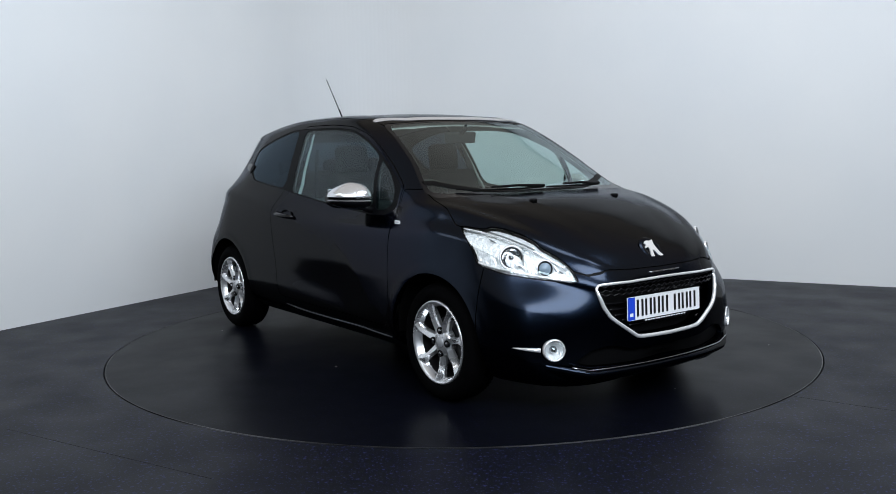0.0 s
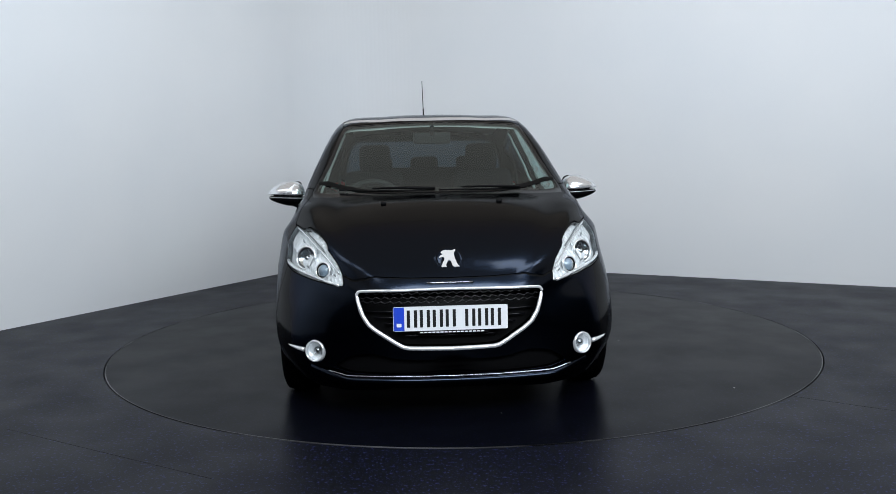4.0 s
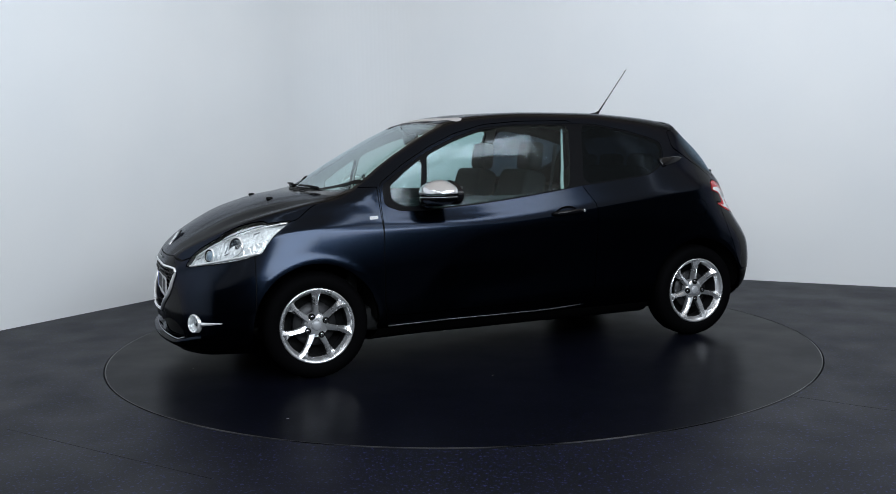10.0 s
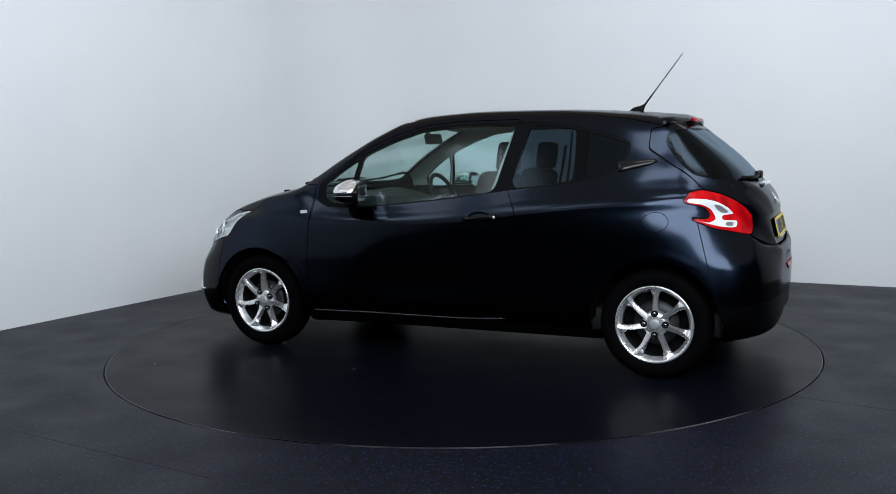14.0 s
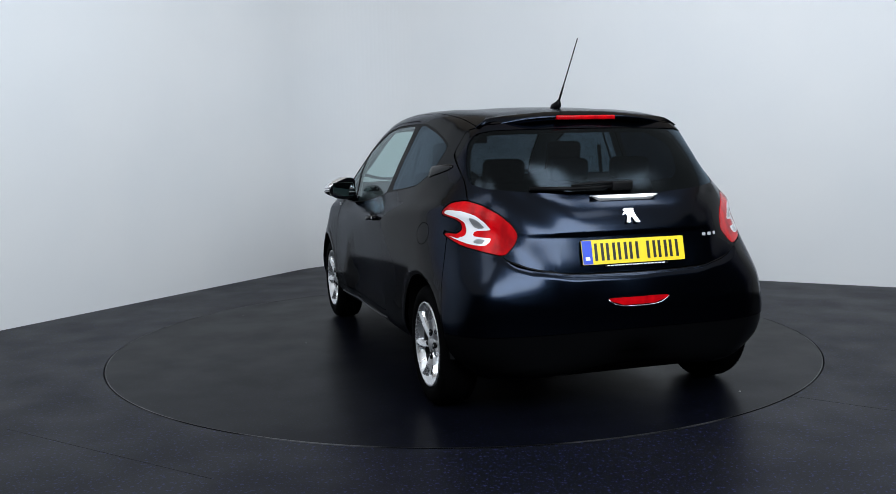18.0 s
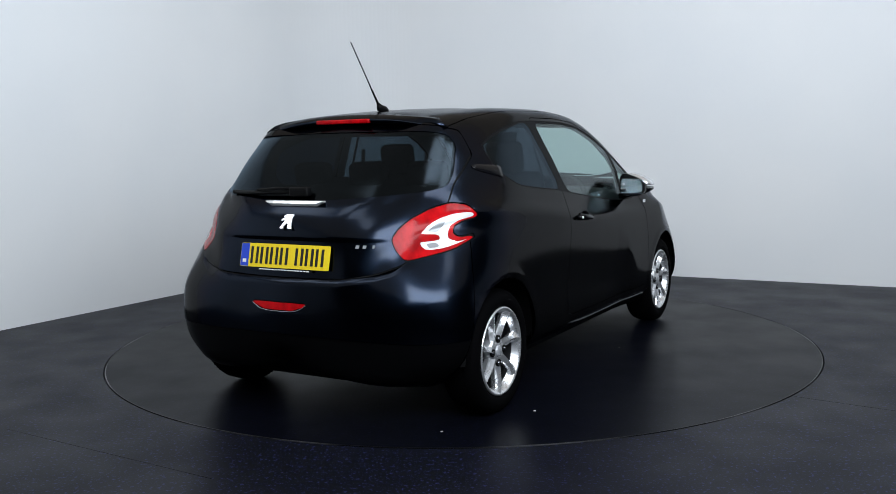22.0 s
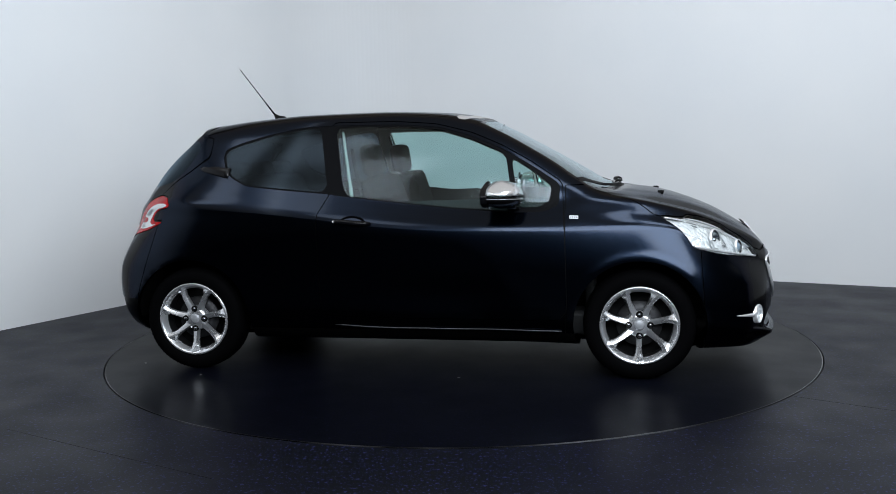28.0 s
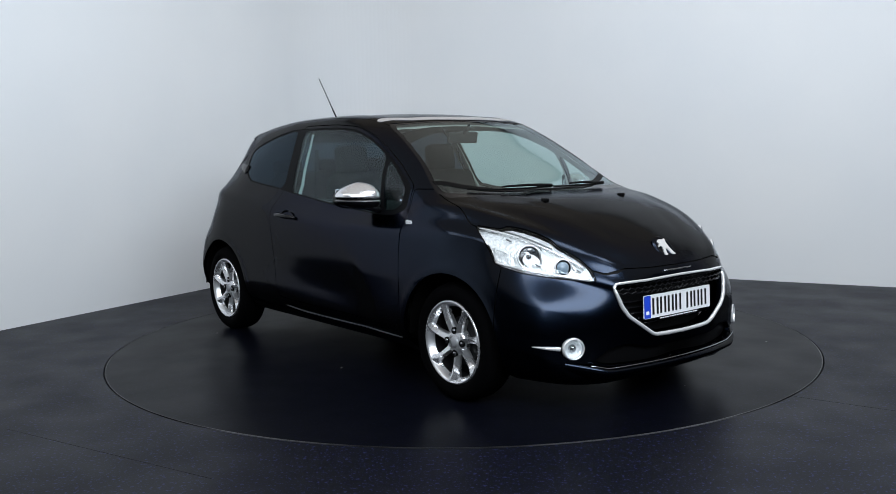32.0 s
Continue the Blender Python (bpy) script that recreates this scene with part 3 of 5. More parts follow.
def skin_half():
    na, nb, _ = GRID.shape
    v = GRID.copy()
    # flared wheel arches
    for wx in (1.269, -1.269):
        d = np.hypot(v[..., 0] - wx, v[..., 2] - 0.312)
        v[..., 1] += np.where(v[..., 1] > 0.6, 0.003 * np.exp(-((d - 0.370) / 0.022) ** 2), 0)
    # raised middle of the bonnet, with soft creases beside it
    edge = 0.46 - 0.33 * (v[..., 0] - 1.1)
    lift = 0.007 / (1 + np.exp((v[..., 1] - edge) / 0.018)) * np.clip((v[..., 0] - 1.12) / 0.1, 0, 1) * np.clip((1.93 - v[..., 0]) / 0.15, 0, 1)
    v[..., 2] += np.where((v[..., 2] > 0.72) & (v[..., 0] > 1.1), lift, 0)
    # scooped lower door
    dip = np.exp(-((v[..., 0] - 0.25) / 0.55) ** 2) * np.exp(-((v[..., 2] - 0.45) / 0.10) ** 2)
    v[..., 1] -= np.where(v[..., 1] > 0.6, 0.016 * dip, 0)
    # the flank tucks in below a line that sweeps down towards the front wheel
    line = np.interp(v[..., 0], [-1.2, -0.45, 0.05, 0.30, 0.45, 0.56, 0.66, 0.85], [0.80, 0.83, 0.80, 0.76, 0.68, 0.56, 0.46, 0.40])
    w = np.clip((v[..., 0] + 1.6) / 0.3, 0, 1) * np.clip((0.92 - v[..., 0]) / 0.2, 0, 1)
    below = np.log1p(np.exp((line - v[..., 2]) / 0.012)) * 0.012
    v[..., 1] -= np.where(v[..., 1] > 0.6, 0.085 * w * np.minimum(below, 0.34), 0)
    # hollow under the rear shoulder, running into the tail lamp
    g = np.clip((-0.60 - v[..., 0]) / 0.75, 0, 1)
    g = g * g * (3 - 2 * g)
    v[..., 1] -= np.where((v[..., 1] > 0.5) & (v[..., 0] > -1.75), 0.0035 * g * np.exp(-((v[..., 2] - 0.914) / 0.032) ** 2), 0)
    du = np.gradient(v, axis=0)
    dv = np.gradient(v, axis=1)
    n = np.cross(du, dv).reshape(-1, 3)
    n /= np.maximum(np.linalg.norm(n, axis=1, keepdims=True), 1e-12)
    bad = np.linalg.norm(n, axis=1) < 0.5
    n[bad] = (0, 0, 1)
    v = v.reshape(-1, 3)
    # even out the shading over both end caps
    for sign, x_from, half, z_from in ((-1, 1.56, 0.60, 0.58), (-1, 1.80, 0.36, 0.0), (1, 1.97, 0.36, 0.0)):
        near = np.where((sign * v[:, 0] > x_from - 0.07) & (v[:, 1] < half + 0.09) & (v[:, 2] > z_from - 0.09))[0]
        goal = near[(sign * v[near, 0] > x_from) & (v[near, 1] < half) & (v[near, 2] > z_from) & (v[near, 2] < 1.03)]
        pv, pn = np.concatenate([v[near], v[near] * [1, -1, 1]]), np.concatenate([n[near], n[near] * [1, -1, 1]])
        for i in range(0, len(goal), 256):
            g = goal[i:i + 256]
            w = np.exp(-((v[g][:, None] - pv[None]) ** 2).sum(2) / (2 * 0.035 ** 2))
            w *= np.minimum(np.linalg.norm(pn, axis=1), 1)
            q = w @ pn
            n[g] = q / np.linalg.norm(q, axis=1, keepdims=True)
    centre = np.array([0, 0, 0.7])
    if np.mean(((v - centre) * n).sum(1)) < 0:
        n = -n
        faces = [(i * nb + j, i * nb + j + 1, (i + 1) * nb + j + 1, (i + 1) * nb + j) for i in range(na - 1) for j in range(nb - 1)]
    else:
        faces = [(i * nb + j, (i + 1) * nb + j, (i + 1) * nb + j + 1, i * nb + j + 1) for i in range(na - 1) for j in range(nb - 1)]
    return v, n, faces

# ---- outlines of the panels (half car) ----
DOOR_GLASS = rounded([(0.548, 1.225), (0.522, 1.245), (0.353, 1.318), (0.18, 1.372), (-0.026, 1.393), (-0.25, 1.397), (-0.425, 1.393), (-0.345, 1.024), (-0.01, 0.983), (0.29, 0.952), (0.595, 0.930)], 1, 0.08)
QUARTER_LIGHT = rounded([(0.79, 0.985), (0.80, 1.06), (0.70, 1.142), (0.588, 1.213), (0.632, 0.948), (0.74, 0.952)], 1, 0.08)
REAR_SIDE_GLASS = rounded([(-0.525, 1.393), (-0.611, 1.392), (-0.815, 1.355), (-0.984, 1.312), (-1.085, 1.275), (-1.09, 1.25), (-1.07, 1.19), (-1.03, 1.14), (-0.93, 1.09), (-0.753, 1.069), (-0.45, 1.042)], 1, 0.10)
TRIM = rounded([(0.845, 0.955), (0.85, 1.068), (0.70, 1.166), (0.526, 1.265), (0.353, 1.338), (0.17, 1.391), (-0.06, 1.410), (-0.45, 1.412), (-0.62, 1.407), (-0.83, 1.369), (-1.0, 1.325), (-1.10, 1.287),
                (-1.105, 1.24), (-1.083, 1.18), (-1.04, 1.127), (-0.935, 1.076), (-0.753, 1.055), (-0.45, 1.028), (-0.33, 1.010), (-0.01, 0.970), (0.29, 0.938), (0.60, 0.917), (0.76, 0.92)], 2, 0.12)
DOOR = rounded([(0.862, 1.075), (0.70, 1.186), (0.526, 1.284), (0.353, 1.358), (0.15, 1.410), (-0.09, 1.428), (-0.478, 1.429), (-0.43, 1.03), (-0.497, 0.905), (-0.492, 0.42), (-0.46, 0.345), (0.0, 0.335), (0.84, 0.335), (0.887, 0.39), (0.881, 0.69), (0.868, 0.95)], 1, 0.10)
WINDSCREEN = rounded([(-0.2, 1.046), (0.35, 1.042), (0.60, 1.036), (0.672, 1.046), (0.60, 1.20), (0.532, 1.395), (0.515, 1.412), (0.27, 1.428), (0.0, 1.434), (-0.2, 1.434)], 2, 0.1)
SCREEN_BORDER = [(-0.2, 1.028), (0.40, 1.022), (0.685, 1.018), (0.692, 1.046), (0.618, 1.205), (0.552, 1.395), (0.54, 1.418), (0.27, 1.436), (0.0, 1.442), (-0.2, 1.442)]
REAR_GLASS = rounded([(-0.2, 1.042), (0.17, 1.044), (0.457, 1.063), (0.60, 1.078), (0.648, 1.098), (0.642, 1.15), (0.626, 1.21), (0.602, 1.285), (0.565, 1.337), (0.50, 1.352), (0.2, 1.357), (-0.2, 1.358)], 2, 0.15)
TAILGATE = rounded([(-0.2, 1.395), (0.50, 1.385), (0.60, 1.345), (0.635, 1.285), (0.655, 1.2), (0.66, 1.11), (0.68, 1.03), (0.66, 0.96), (0.615, 0.86), (0.605, 0.775), (0.487, 0.729), (0.305, 0.701), (-0.2, 0.696)], 1, 0.15)
HEADLAMP = rounded([(0.622, 0.896), (0.800, 0.880), (0.850, 0.893), (0.950, 0.882), (1.060, 0.858), (1.150, 0.828), (1.185, 0.801), (1.235, 0.783), (1.322, 0.748), (1.398, 0.70), (1.434, 0.652), (1.40, 0.647), (1.16, 0.664), (0.944, 0.688), (0.80, 0.716), (0.762, 0.73), (0.739, 0.773), (0.690, 0.832)], 2, 0.12)
TAILLAMP = rounded([(0.631, 0.978), (0.692, 1.017), (0.806, 1.028), (0.943, 1.006), (1.077, 0.964), (1.162, 0.921), (1.209, 0.879), (1.194, 0.833), (1.145, 0.782), (1.008, 0.800), (0.823, 0.825), (0.672, 0.868),
                    (0.66, 0.889), (0.775, 0.876), (0.815, 0.892), (0.806, 0.922), (0.75, 0.942), (0.634, 0.958)], 2, 0.15)
LAMP_WHITE = rounded([(0.640, 0.966), (0.676, 0.986), (0.795, 0.982), (0.899, 0.964), (0.976, 0.934), (1.038, 0.893), (0.917, 0.888), (0.900, 0.879), (0.918, 0.870), (1.050, 0.863), (1.030, 0.836), (0.997, 0.822),
                      (0.884, 0.830), (0.786, 0.847), (0.675, 0.872), (0.791, 0.866), (0.849, 0.868), (0.851, 0.890), (0.828, 0.925), (0.766, 0.946), (0.692, 0.956)], 2, 0.12)
LAMP_INSETS = ([(0.850, 0.952), (0.913, 0.943), (0.990, 0.903), (0.909, 0.900)], [(0.925, 0.857), (1.005, 0.854), (0.985, 0.833), (0.905, 0.841)])
BONNET = rounded([(0.9, -0.2), (0.9, 0.66), (1.03, 0.692), (1.234, 0.727), (1.35, 0.752), (1.40, 0.738), (1.524, 0.690), (1.654, 0.620), (1.759, 0.562), (1.839, 0.520), (1.888, 0.490), (1.93, 0.44), (1.958, 0.377), (1.985, 0.2), (1.992, 0.0), (1.992, -0.2)], 1, 0.1)
GRILLE = rounded([(-0.2, 0.642), (0.41, 0.636), (0.425, 0.615), (0.40, 0.53), (0.365, 0.476), (0.225, 0.384), (0.19, 0.375), (-0.2, 0.373)], 2, 0.15)
MOUTH = rounded([(-0.2, 0.664), (0.45, 0.656), (0.468, 0.62), (0.435, 0.51), (0.40, 0.45), (0.25, 0.352), (0.20, 0.338), (-0.2, 0.336)], 2, 0.15)
LOWER_INTAKE = rounded([(-0.2, 0.322), (0.23, 0.322), (0.36, 0.355), (0.46, 0.34), (0.54, 0.285), (0.45, 0.255), (-0.2, 0.25)], 2, 0.15)
REFLECTOR = rounded([(-0.2, 0.588), (0.158, 0.592), (0.145, 0.566), (0.11, 0.552), (-0.2, 0.550)], 2, 0.15)
FUEL_FLAP = [(-1.275 + 0.068 * math.cos(a * math.pi / 12), 0.862 + 0.052 * math.sin(a * math.pi / 12)) for a in range(24)]
WHEEL_X, WHEEL_Z, ARCH_R = 1.269, 0.312, 0.350


def shaded(name, mesh, mat, parent, label=""):
    """One mesh object that keeps the skin's own normals."""
    v, n, faces = mesh
    me = bpy.data.meshes.new(name)
    me.from_pydata(v.tolist(), [], faces)
    n = n / np.maximum(np.linalg.norm(n, axis=1, keepdims=True), 1e-9)
    ob = part_mesh(name, me, mat, parent, label)
    me.normals_split_custom_set_from_vertices(n.tolist())
    return ob


def both_sides(name, mesh, mat, parent, label="", thick=0.0):
    m = thickened(mesh, thick) if thick else mesh
    return shaded(name, m, mat, parent, label), shaded(name, mirrored(m), mat, parent, label)


def centred(name, mesh, mat, parent, label="", thick=0.0):
    m = welded(mesh)
    return shaded(name, thickened(m, thick) if thick else m, mat, parent, label)


SKIN = skin_half()


def skin_y(x, z):
    """Half width of the skin at a place on its side."""
    v = SKIN[0]
    ok = v[:, 1] > 0.3
    d = (v[ok, 0] - x) ** 2 + (v[ok, 2] - z) ** 2
    i = np.argsort(d)[:4]
    w = 1 / (d[i] + 1e-6)
    return float((v[ok, 1][i] * w).sum() / w.sum())


def skin_x(y, z, front=True):
    v = SKIN[0]
    ok = (v[:, 0] > 1.0) if front else (v[:, 0] < -1.1)
    d = (v[ok, 1] - abs(y)) ** 2 + (v[ok, 2] - z) ** 2
    i = np.argsort(d)[:4]
    w = 1 / (d[i] + 1e-6)
    return float((v[ok, 0][i] * w).sum() / w.sum())


def skin_z(x, y):
    v = SKIN[0]
    ok = v[:, 2] > 0.7
    d = (v[ok, 0] - x) ** 2 + (v[ok, 1] - abs(y)) ** 2
    i = np.argsort(d)[:4]
    w = 1 / (d[i] + 1e-6)
    return float((v[ok, 2][i] * w).sum() / w.sum())


def tube_bm(bm, pts, radius, sides=8, closed=False, flat=1.0):
    """A round bar along a line of points."""
    pts = [Vector(p) for p in pts]
    rings = []
    up = Vector((0, 0, 1))
    for i, p in enumerate(pts):
        a = pts[i - 1] if (i or closed) else p
        b = pts[(i + 1) % len(pts)] if (i < len(pts) - 1 or closed) else p
        d = (b - a).normalized()
        s = d.cross(up)
        s = s.normalized() if s.length > 1e-3 else Vector((1, 0, 0))
        t = s.cross(d).normalized()
        r = radius[i] if isinstance(radius, (list, tuple)) else radius
        rings.append([bm.verts.new(p + s * (r * math.cos(2 * math.pi * k / sides)) + t * (r * flat * math.sin(2 * math.pi * k / sides))) for k in range(sides)])
    n = len(rings)
    for i in range(n if closed else n - 1):
        a, b = rings[i], rings[(i + 1) % n]
        for k in range(sides):
            bm.faces.new((a[k], a[(k + 1) % sides], b[(k + 1) % sides], b[k]))
    if not closed:
        bm.faces.new(list(reversed(rings[0])))
        bm.faces.new(rings[-1])
    bmesh.ops.recalc_face_normals(bm, faces=bm.faces)


def spin_bm(bm, prof, n=64, closed=False):
    """A turned body about the y axis from (radius, y) points."""
    rings = [[bm.verts.new((r * math.cos(2 * math.pi * k / n), y, r * math.sin(2 * math.pi * k / n))) for k in range(n)] for r, y in prof]
    m = len(rings)
    for i in range(m if closed else m - 1):
        a, b = rings[i], rings[(i + 1) % m]
        for k in range(n):
            j = (k + 1) % n
            bm.faces.new((a[k], a[j], b[j], b[k]))
    bmesh.ops.recalc_face_normals(bm, faces=bm.faces)
    return rings


def soft_box(lo, hi, r=0.02, segs=3):
    bm = bmesh.new()
    box_bm(bm, lo, hi)
    bmesh.ops.bevel(bm, geom=bm.edges[:], offset=r, segments=segs, affect="EDGES", profile=0.6)
    return bm


def moved(bm, m):
    bmesh.ops.transform(bm, matrix=m, verts=bm.verts)
    return bm


def plate_bm(outline, depth, to3d):
    """A flat shape of that depth; to3d maps its outline's (a, b) and depth to a place."""
    bm = bmesh.new()
    top = [bm.verts.new(to3d(a, b, depth)) for a, b in outline]
    low = [bm.verts.new(to3d(a, b, 0)) for a, b in outline]
    bm.faces.new(top)
    bm.faces.new(list(reversed(low)))
    for i in range(len(top)):
        j = (i + 1) % len(top)
        bm.faces.new((top[j], top[i], low[i], low[j]))
    bmesh.ops.recalc_face_normals(bm, faces=bm.faces)
    return bm


# ---- the wheel, its outer face towards +y, its axle along y ----
def wheel(car):
    hub = new("wheel")
    hub.parent = car
    tagged(hub, "seven-spoke silver alloy wheel with a black tyre")
    bm = bmesh.new()
    spin_bm(bm, [(0.208, 0.075), (0.214, 0.085), (0.230, 0.092), (0.255, 0.094), (0.276, 0.086), (0.288, 0.072), (0.295, 0.055), (0.2975, 0.03), (0.298, 0.0),
                 (0.2975, -0.03), (0.295, -0.055), (0.288, -0.072), (0.276, -0.086), (0.25, -0.094), (0.208, -0.085)], 72)
    tyre = part("tyre", bm, M_RUBBER, hub, "black rubber tyre")
    bm = bmesh.new()   # tread grooves
    for y in (-0.042, -0.014, 0.014, 0.042):
        spin_bm(bm, [(0.2980, y - 0.004), (0.2986, y), (0.2980, y + 0.004)], 72)
    for k in range(72):
        a = 2 * math.pi * k / 72
        for s in (-1, 1):
            lo = Matrix.Rotation(a, 4, "Y") @ Matrix.Translation((0.2806, s * 0.068, 0)) @ Matrix.Rotation(s * 0.5, 4, "X") @ Matrix.Rotation(-s * 0.75, 4, "Z")
            bmesh.ops.create_cube(bm, size=1.0, matrix=lo @ Matrix.Diagonal((0.0035, 0.022, 0.008, 1)))
    part("tread", bm, M_RUBBER, tyre)
    bm = bmesh.new()
    spin_bm(bm, [(0.178, 0.050), (0.186, 0.066), (0.192, 0.079), (0.198, 0.087), (0.203, 0.090), (0.2085, 0.089), (0.2115, 0.083), (0.208, 0.070)], 84)
    part("rim", bm, M_ALLOY, hub, "polished silver rim")
    # barrel behind the rim, its shade put into a darker metal
    bm = bmesh.new()
    spin_bm(bm, [(0.179, 0.051), (0.178, 0.03), (0.180, -0.02), (0.19, -0.07), (0.205, -0.085)], 64)
    part("barrel", bm, M_STEEL, hub, "inner barrel with its shade in the darker metal")
    bm = bmesh.new()
    spin_bm(bm, [(0.001, 0.067), (0.045, 0.067), (0.062, 0.061), (0.070, 0.048), (0.071, 0.02)], 48)
    part("hub_plate", bm, M_ALLOY, hub)
    # seven twisted blades: a broad face, a ridge that crosses over, and a steep shaded flank
    bm = bmesh.new()
    prof = [(0.030, 0.020, 0.020, 0.006, 0.066), (0.060, 0.0205, 0.0170, 0.009, 0.069), (0.090, 0.0180, 0.0140, 0.008, 0.073), (0.120, 0.0180, 0.0135, 0.005, 0.077), (0.150, 0.0220, 0.0150, 0.000, 0.081),
            (0.172, 0.0300, 0.0200, -0.007, 0.084), (0.188, 0.0400, 0.0280, -0.015, 0.087), (0.201, 0.0540, 0.0420, -0.024, 0.088)]
    along_spoke = [smooth_curve([(p[0], p[k]) for p in prof]) for k in range(1, 5)]
    prof = [(r, *(float(f(r)) for f in along_spoke)) for r in np.linspace(0.030, 0.201, 20)]
    rings = []
    for r, wide, narrow, ridge, y in prof:
        row = [bm.verts.new(p) for p in ((-wide, y - 0.022, r), (-wide + 0.0035, y - 0.0105, r), (ridge - 0.004, y - 0.001, r), (ridge + 0.002, y, r),
                                          (narrow - 0.003, y - 0.019, r), (narrow, y - 0.029, r))]
        row.append(bm.verts.new((narrow * 0.7, y - 0.046, r)))
        row.append(bm.verts.new((-wide * 0.7, y - 0.046, r)))
        rings.append(row)
    for a, b in zip(rings, rings[1:]):
        for k in range(8):
            bm.faces.new((a[k], a[(k + 1) % 8], b[(k + 1) % 8], b[k]))
    bm.faces.new(rings[0])
    bm.faces.new(list(reversed(rings[-1])))
    bmesh.ops.recalc_face_normals(bm, faces=bm.faces)
    sp = part("spoke", bm, M_ALLOY, hub)
    sp.data.set_sharp_from_angle(angle=radians(24))
    for k in range(7):
        ob = sp if k == 0 else sp.copy()
        if k:
            scene.collection.objects.link(ob)
        ob.matrix_basis = Matrix.Rotation(2 * math.pi * k / 7, 4, "Y")
    bm = bmesh.new()
    spin_bm(bm, [(0.0005, 0.078), (0.018, 0.077), (0.027, 0.073), (0.030, 0.064)], 32)
    part("centre_cap", bm, M_CAP, hub, "grey plastic centre cap")
    for k in range(4):
        a = math.pi / 2 * k
        bm = bmesh.new()
        spin_bm(bm, [(0.0005, 0.074), (0.007, 0.074), (0.0095, 0.071), (0.0105, 0.055)], 12)
        ob = part("wheel_bolt", bm, M_CHROME_DARK, hub)
        ob.location = (0.0575 * math.cos(a), 0, 0.0575 * math.sin(a))
        bm = bmesh.new()
        spin_bm(bm, [(0.0105, 0.0688), (0.0150, 0.0722), (0.0178, 0.0718), (0.0182, 0.060)], 20)
        ob = part("bolt_recess", bm, M_BLACK, hub)
        ob.location = (0.0575 * math.cos(a), 0, 0.0575 * math.sin(a))
    bm = bmesh.new()
    spin_bm(bm, [(0.06, 0.012), (0.122, 0.012), (0.123, 0.006), (0.123, -0.012), (0.06, -0.012)], 48)
    part("brake_disc", bm, M_DISC, hub, "grey steel brake disc")
    bm = bmesh.new()
    spin_bm(bm, [(0.001, -0.03), (0.19, -0.03)], 40)
    part("backing_plate", bm, M_BLACK, hub)
    return hub


def character_bars(car_part, mat, to3d, widths, height, gap, start):
    """The plate's characters as plain bars."""
    x = start
    for w in widths:
        if w > 0:
            for a in (x, x + w - 0.014):
                bm = plate_bm([(a, -height / 2), (a + 0.014, -height / 2), (a + 0.014, height / 2), (a, height / 2)], 0.0012, to3d)
                part("character_bar", bm, mat, car_part, "", smooth=False)
            x += w + gap
        else:
            x += -w


def number_plate(car, centre, tilt, front, mat):
    """Tilted plate; its own frame: a to the reader's right, b up, c towards the reader."""
    k = 1 if front else -1
    cx, cz = centre
    ct, st = math.cos(tilt), math.sin(tilt)

    def to3d(a, b, c):
        return (cx + k * (c * ct - b * st), a * k, cz + b * ct + c * st)
    w, h = 0.26, 0.0555
    base = plate_bm(rounded([(-w, -h), (w, -h), (w, h), (-w, h)], 2, 0.02), 0.004, to3d)
    plate = part("number_plate", base, mat, car, ("white" if front else "yellow") + " number plate with dark character bars", smooth=False)
    up = lambda a, b, c: to3d(a, b, c + 0.0042)
    strip = plate_bm([(-w + 0.002, -h + 0.002), (-w + 0.05, -h + 0.002), (-w + 0.05, h - 0.002), (-w + 0.002, h - 0.002)], 0.0006, up)
    part("blue_band", strip, M_PLATE_BLUE, plate, "", smooth=False)
    part("country_bar", plate_bm([(-w + 0.015, -0.036), (-w + 0.037, -0.036), (-w + 0.037, -0.020), (-w + 0.015, -0.020)], 0.0009, up), M_PLATE_WHITE, plate, "", smooth=False)
    character_bars(plate, M_PLATE_BLACK, up, [0.046, 0.046, 0.046, 0.046, -0.030, 0.046, 0.046, 0.046], 0.079, 0.0125, -w + 0.062)
    low = plate_bm([(-0.15, -h - 0.013), (0.17, -h - 0.013), (0.17, -h - 0.003), (-0.15, -h - 0.003)], 0.002, to3d)
    holder = part("plate_holder", low, M_BLACK, car, "", smooth=False)
    for i in range(16):
        a = -0.14 + i * 0.0185
        part("lettering_bar", plate_bm([(a, -h - 0.0105), (a + 0.014, -h - 0.0105), (a + 0.014, -h - 0.0055), (a, -h - 0.0055)], 0.003, to3d), M_PLATE_WHITE, holder, "", smooth=False)
    return plate


def emblem(car, centre, tilt, front, size=0.075):
    """A plain chrome shape in place of the maker's badge."""
    k = 1 if front else -1
    ct, st = math.cos(tilt), math.sin(tilt)

    def to3d(a, b, c):
        return (centre[0] + k * (c * ct - b * st), a * k, centre[1] + b * ct + c * st)
    s = size
    shape = [(-0.45, 0.38), (-0.2, 0.55), (0.15, 0.50), (0.42, 0.60), (0.30, 0.30), (0.34, 0.0), (0.48, -0.42), (0.60, -0.55), (0.22, -0.55), (0.12, -0.15),
             (-0.02, -0.12), (-0.16, -0.42), (-0.10, -0.55), (-0.42, -0.55), (-0.34, -0.35), (-0.20, 0.0), (-0.28, 0.12), (-0.52, 0.02), (-0.46, 0.18), (-0.28, 0.26)]
    part("emblem", plate_bm(rounded([(a * s, b * s) for a, b in shape], 1, 0.2), 0.006, to3d), M_CHROME, car, "bright chrome badge shape", smooth=False)


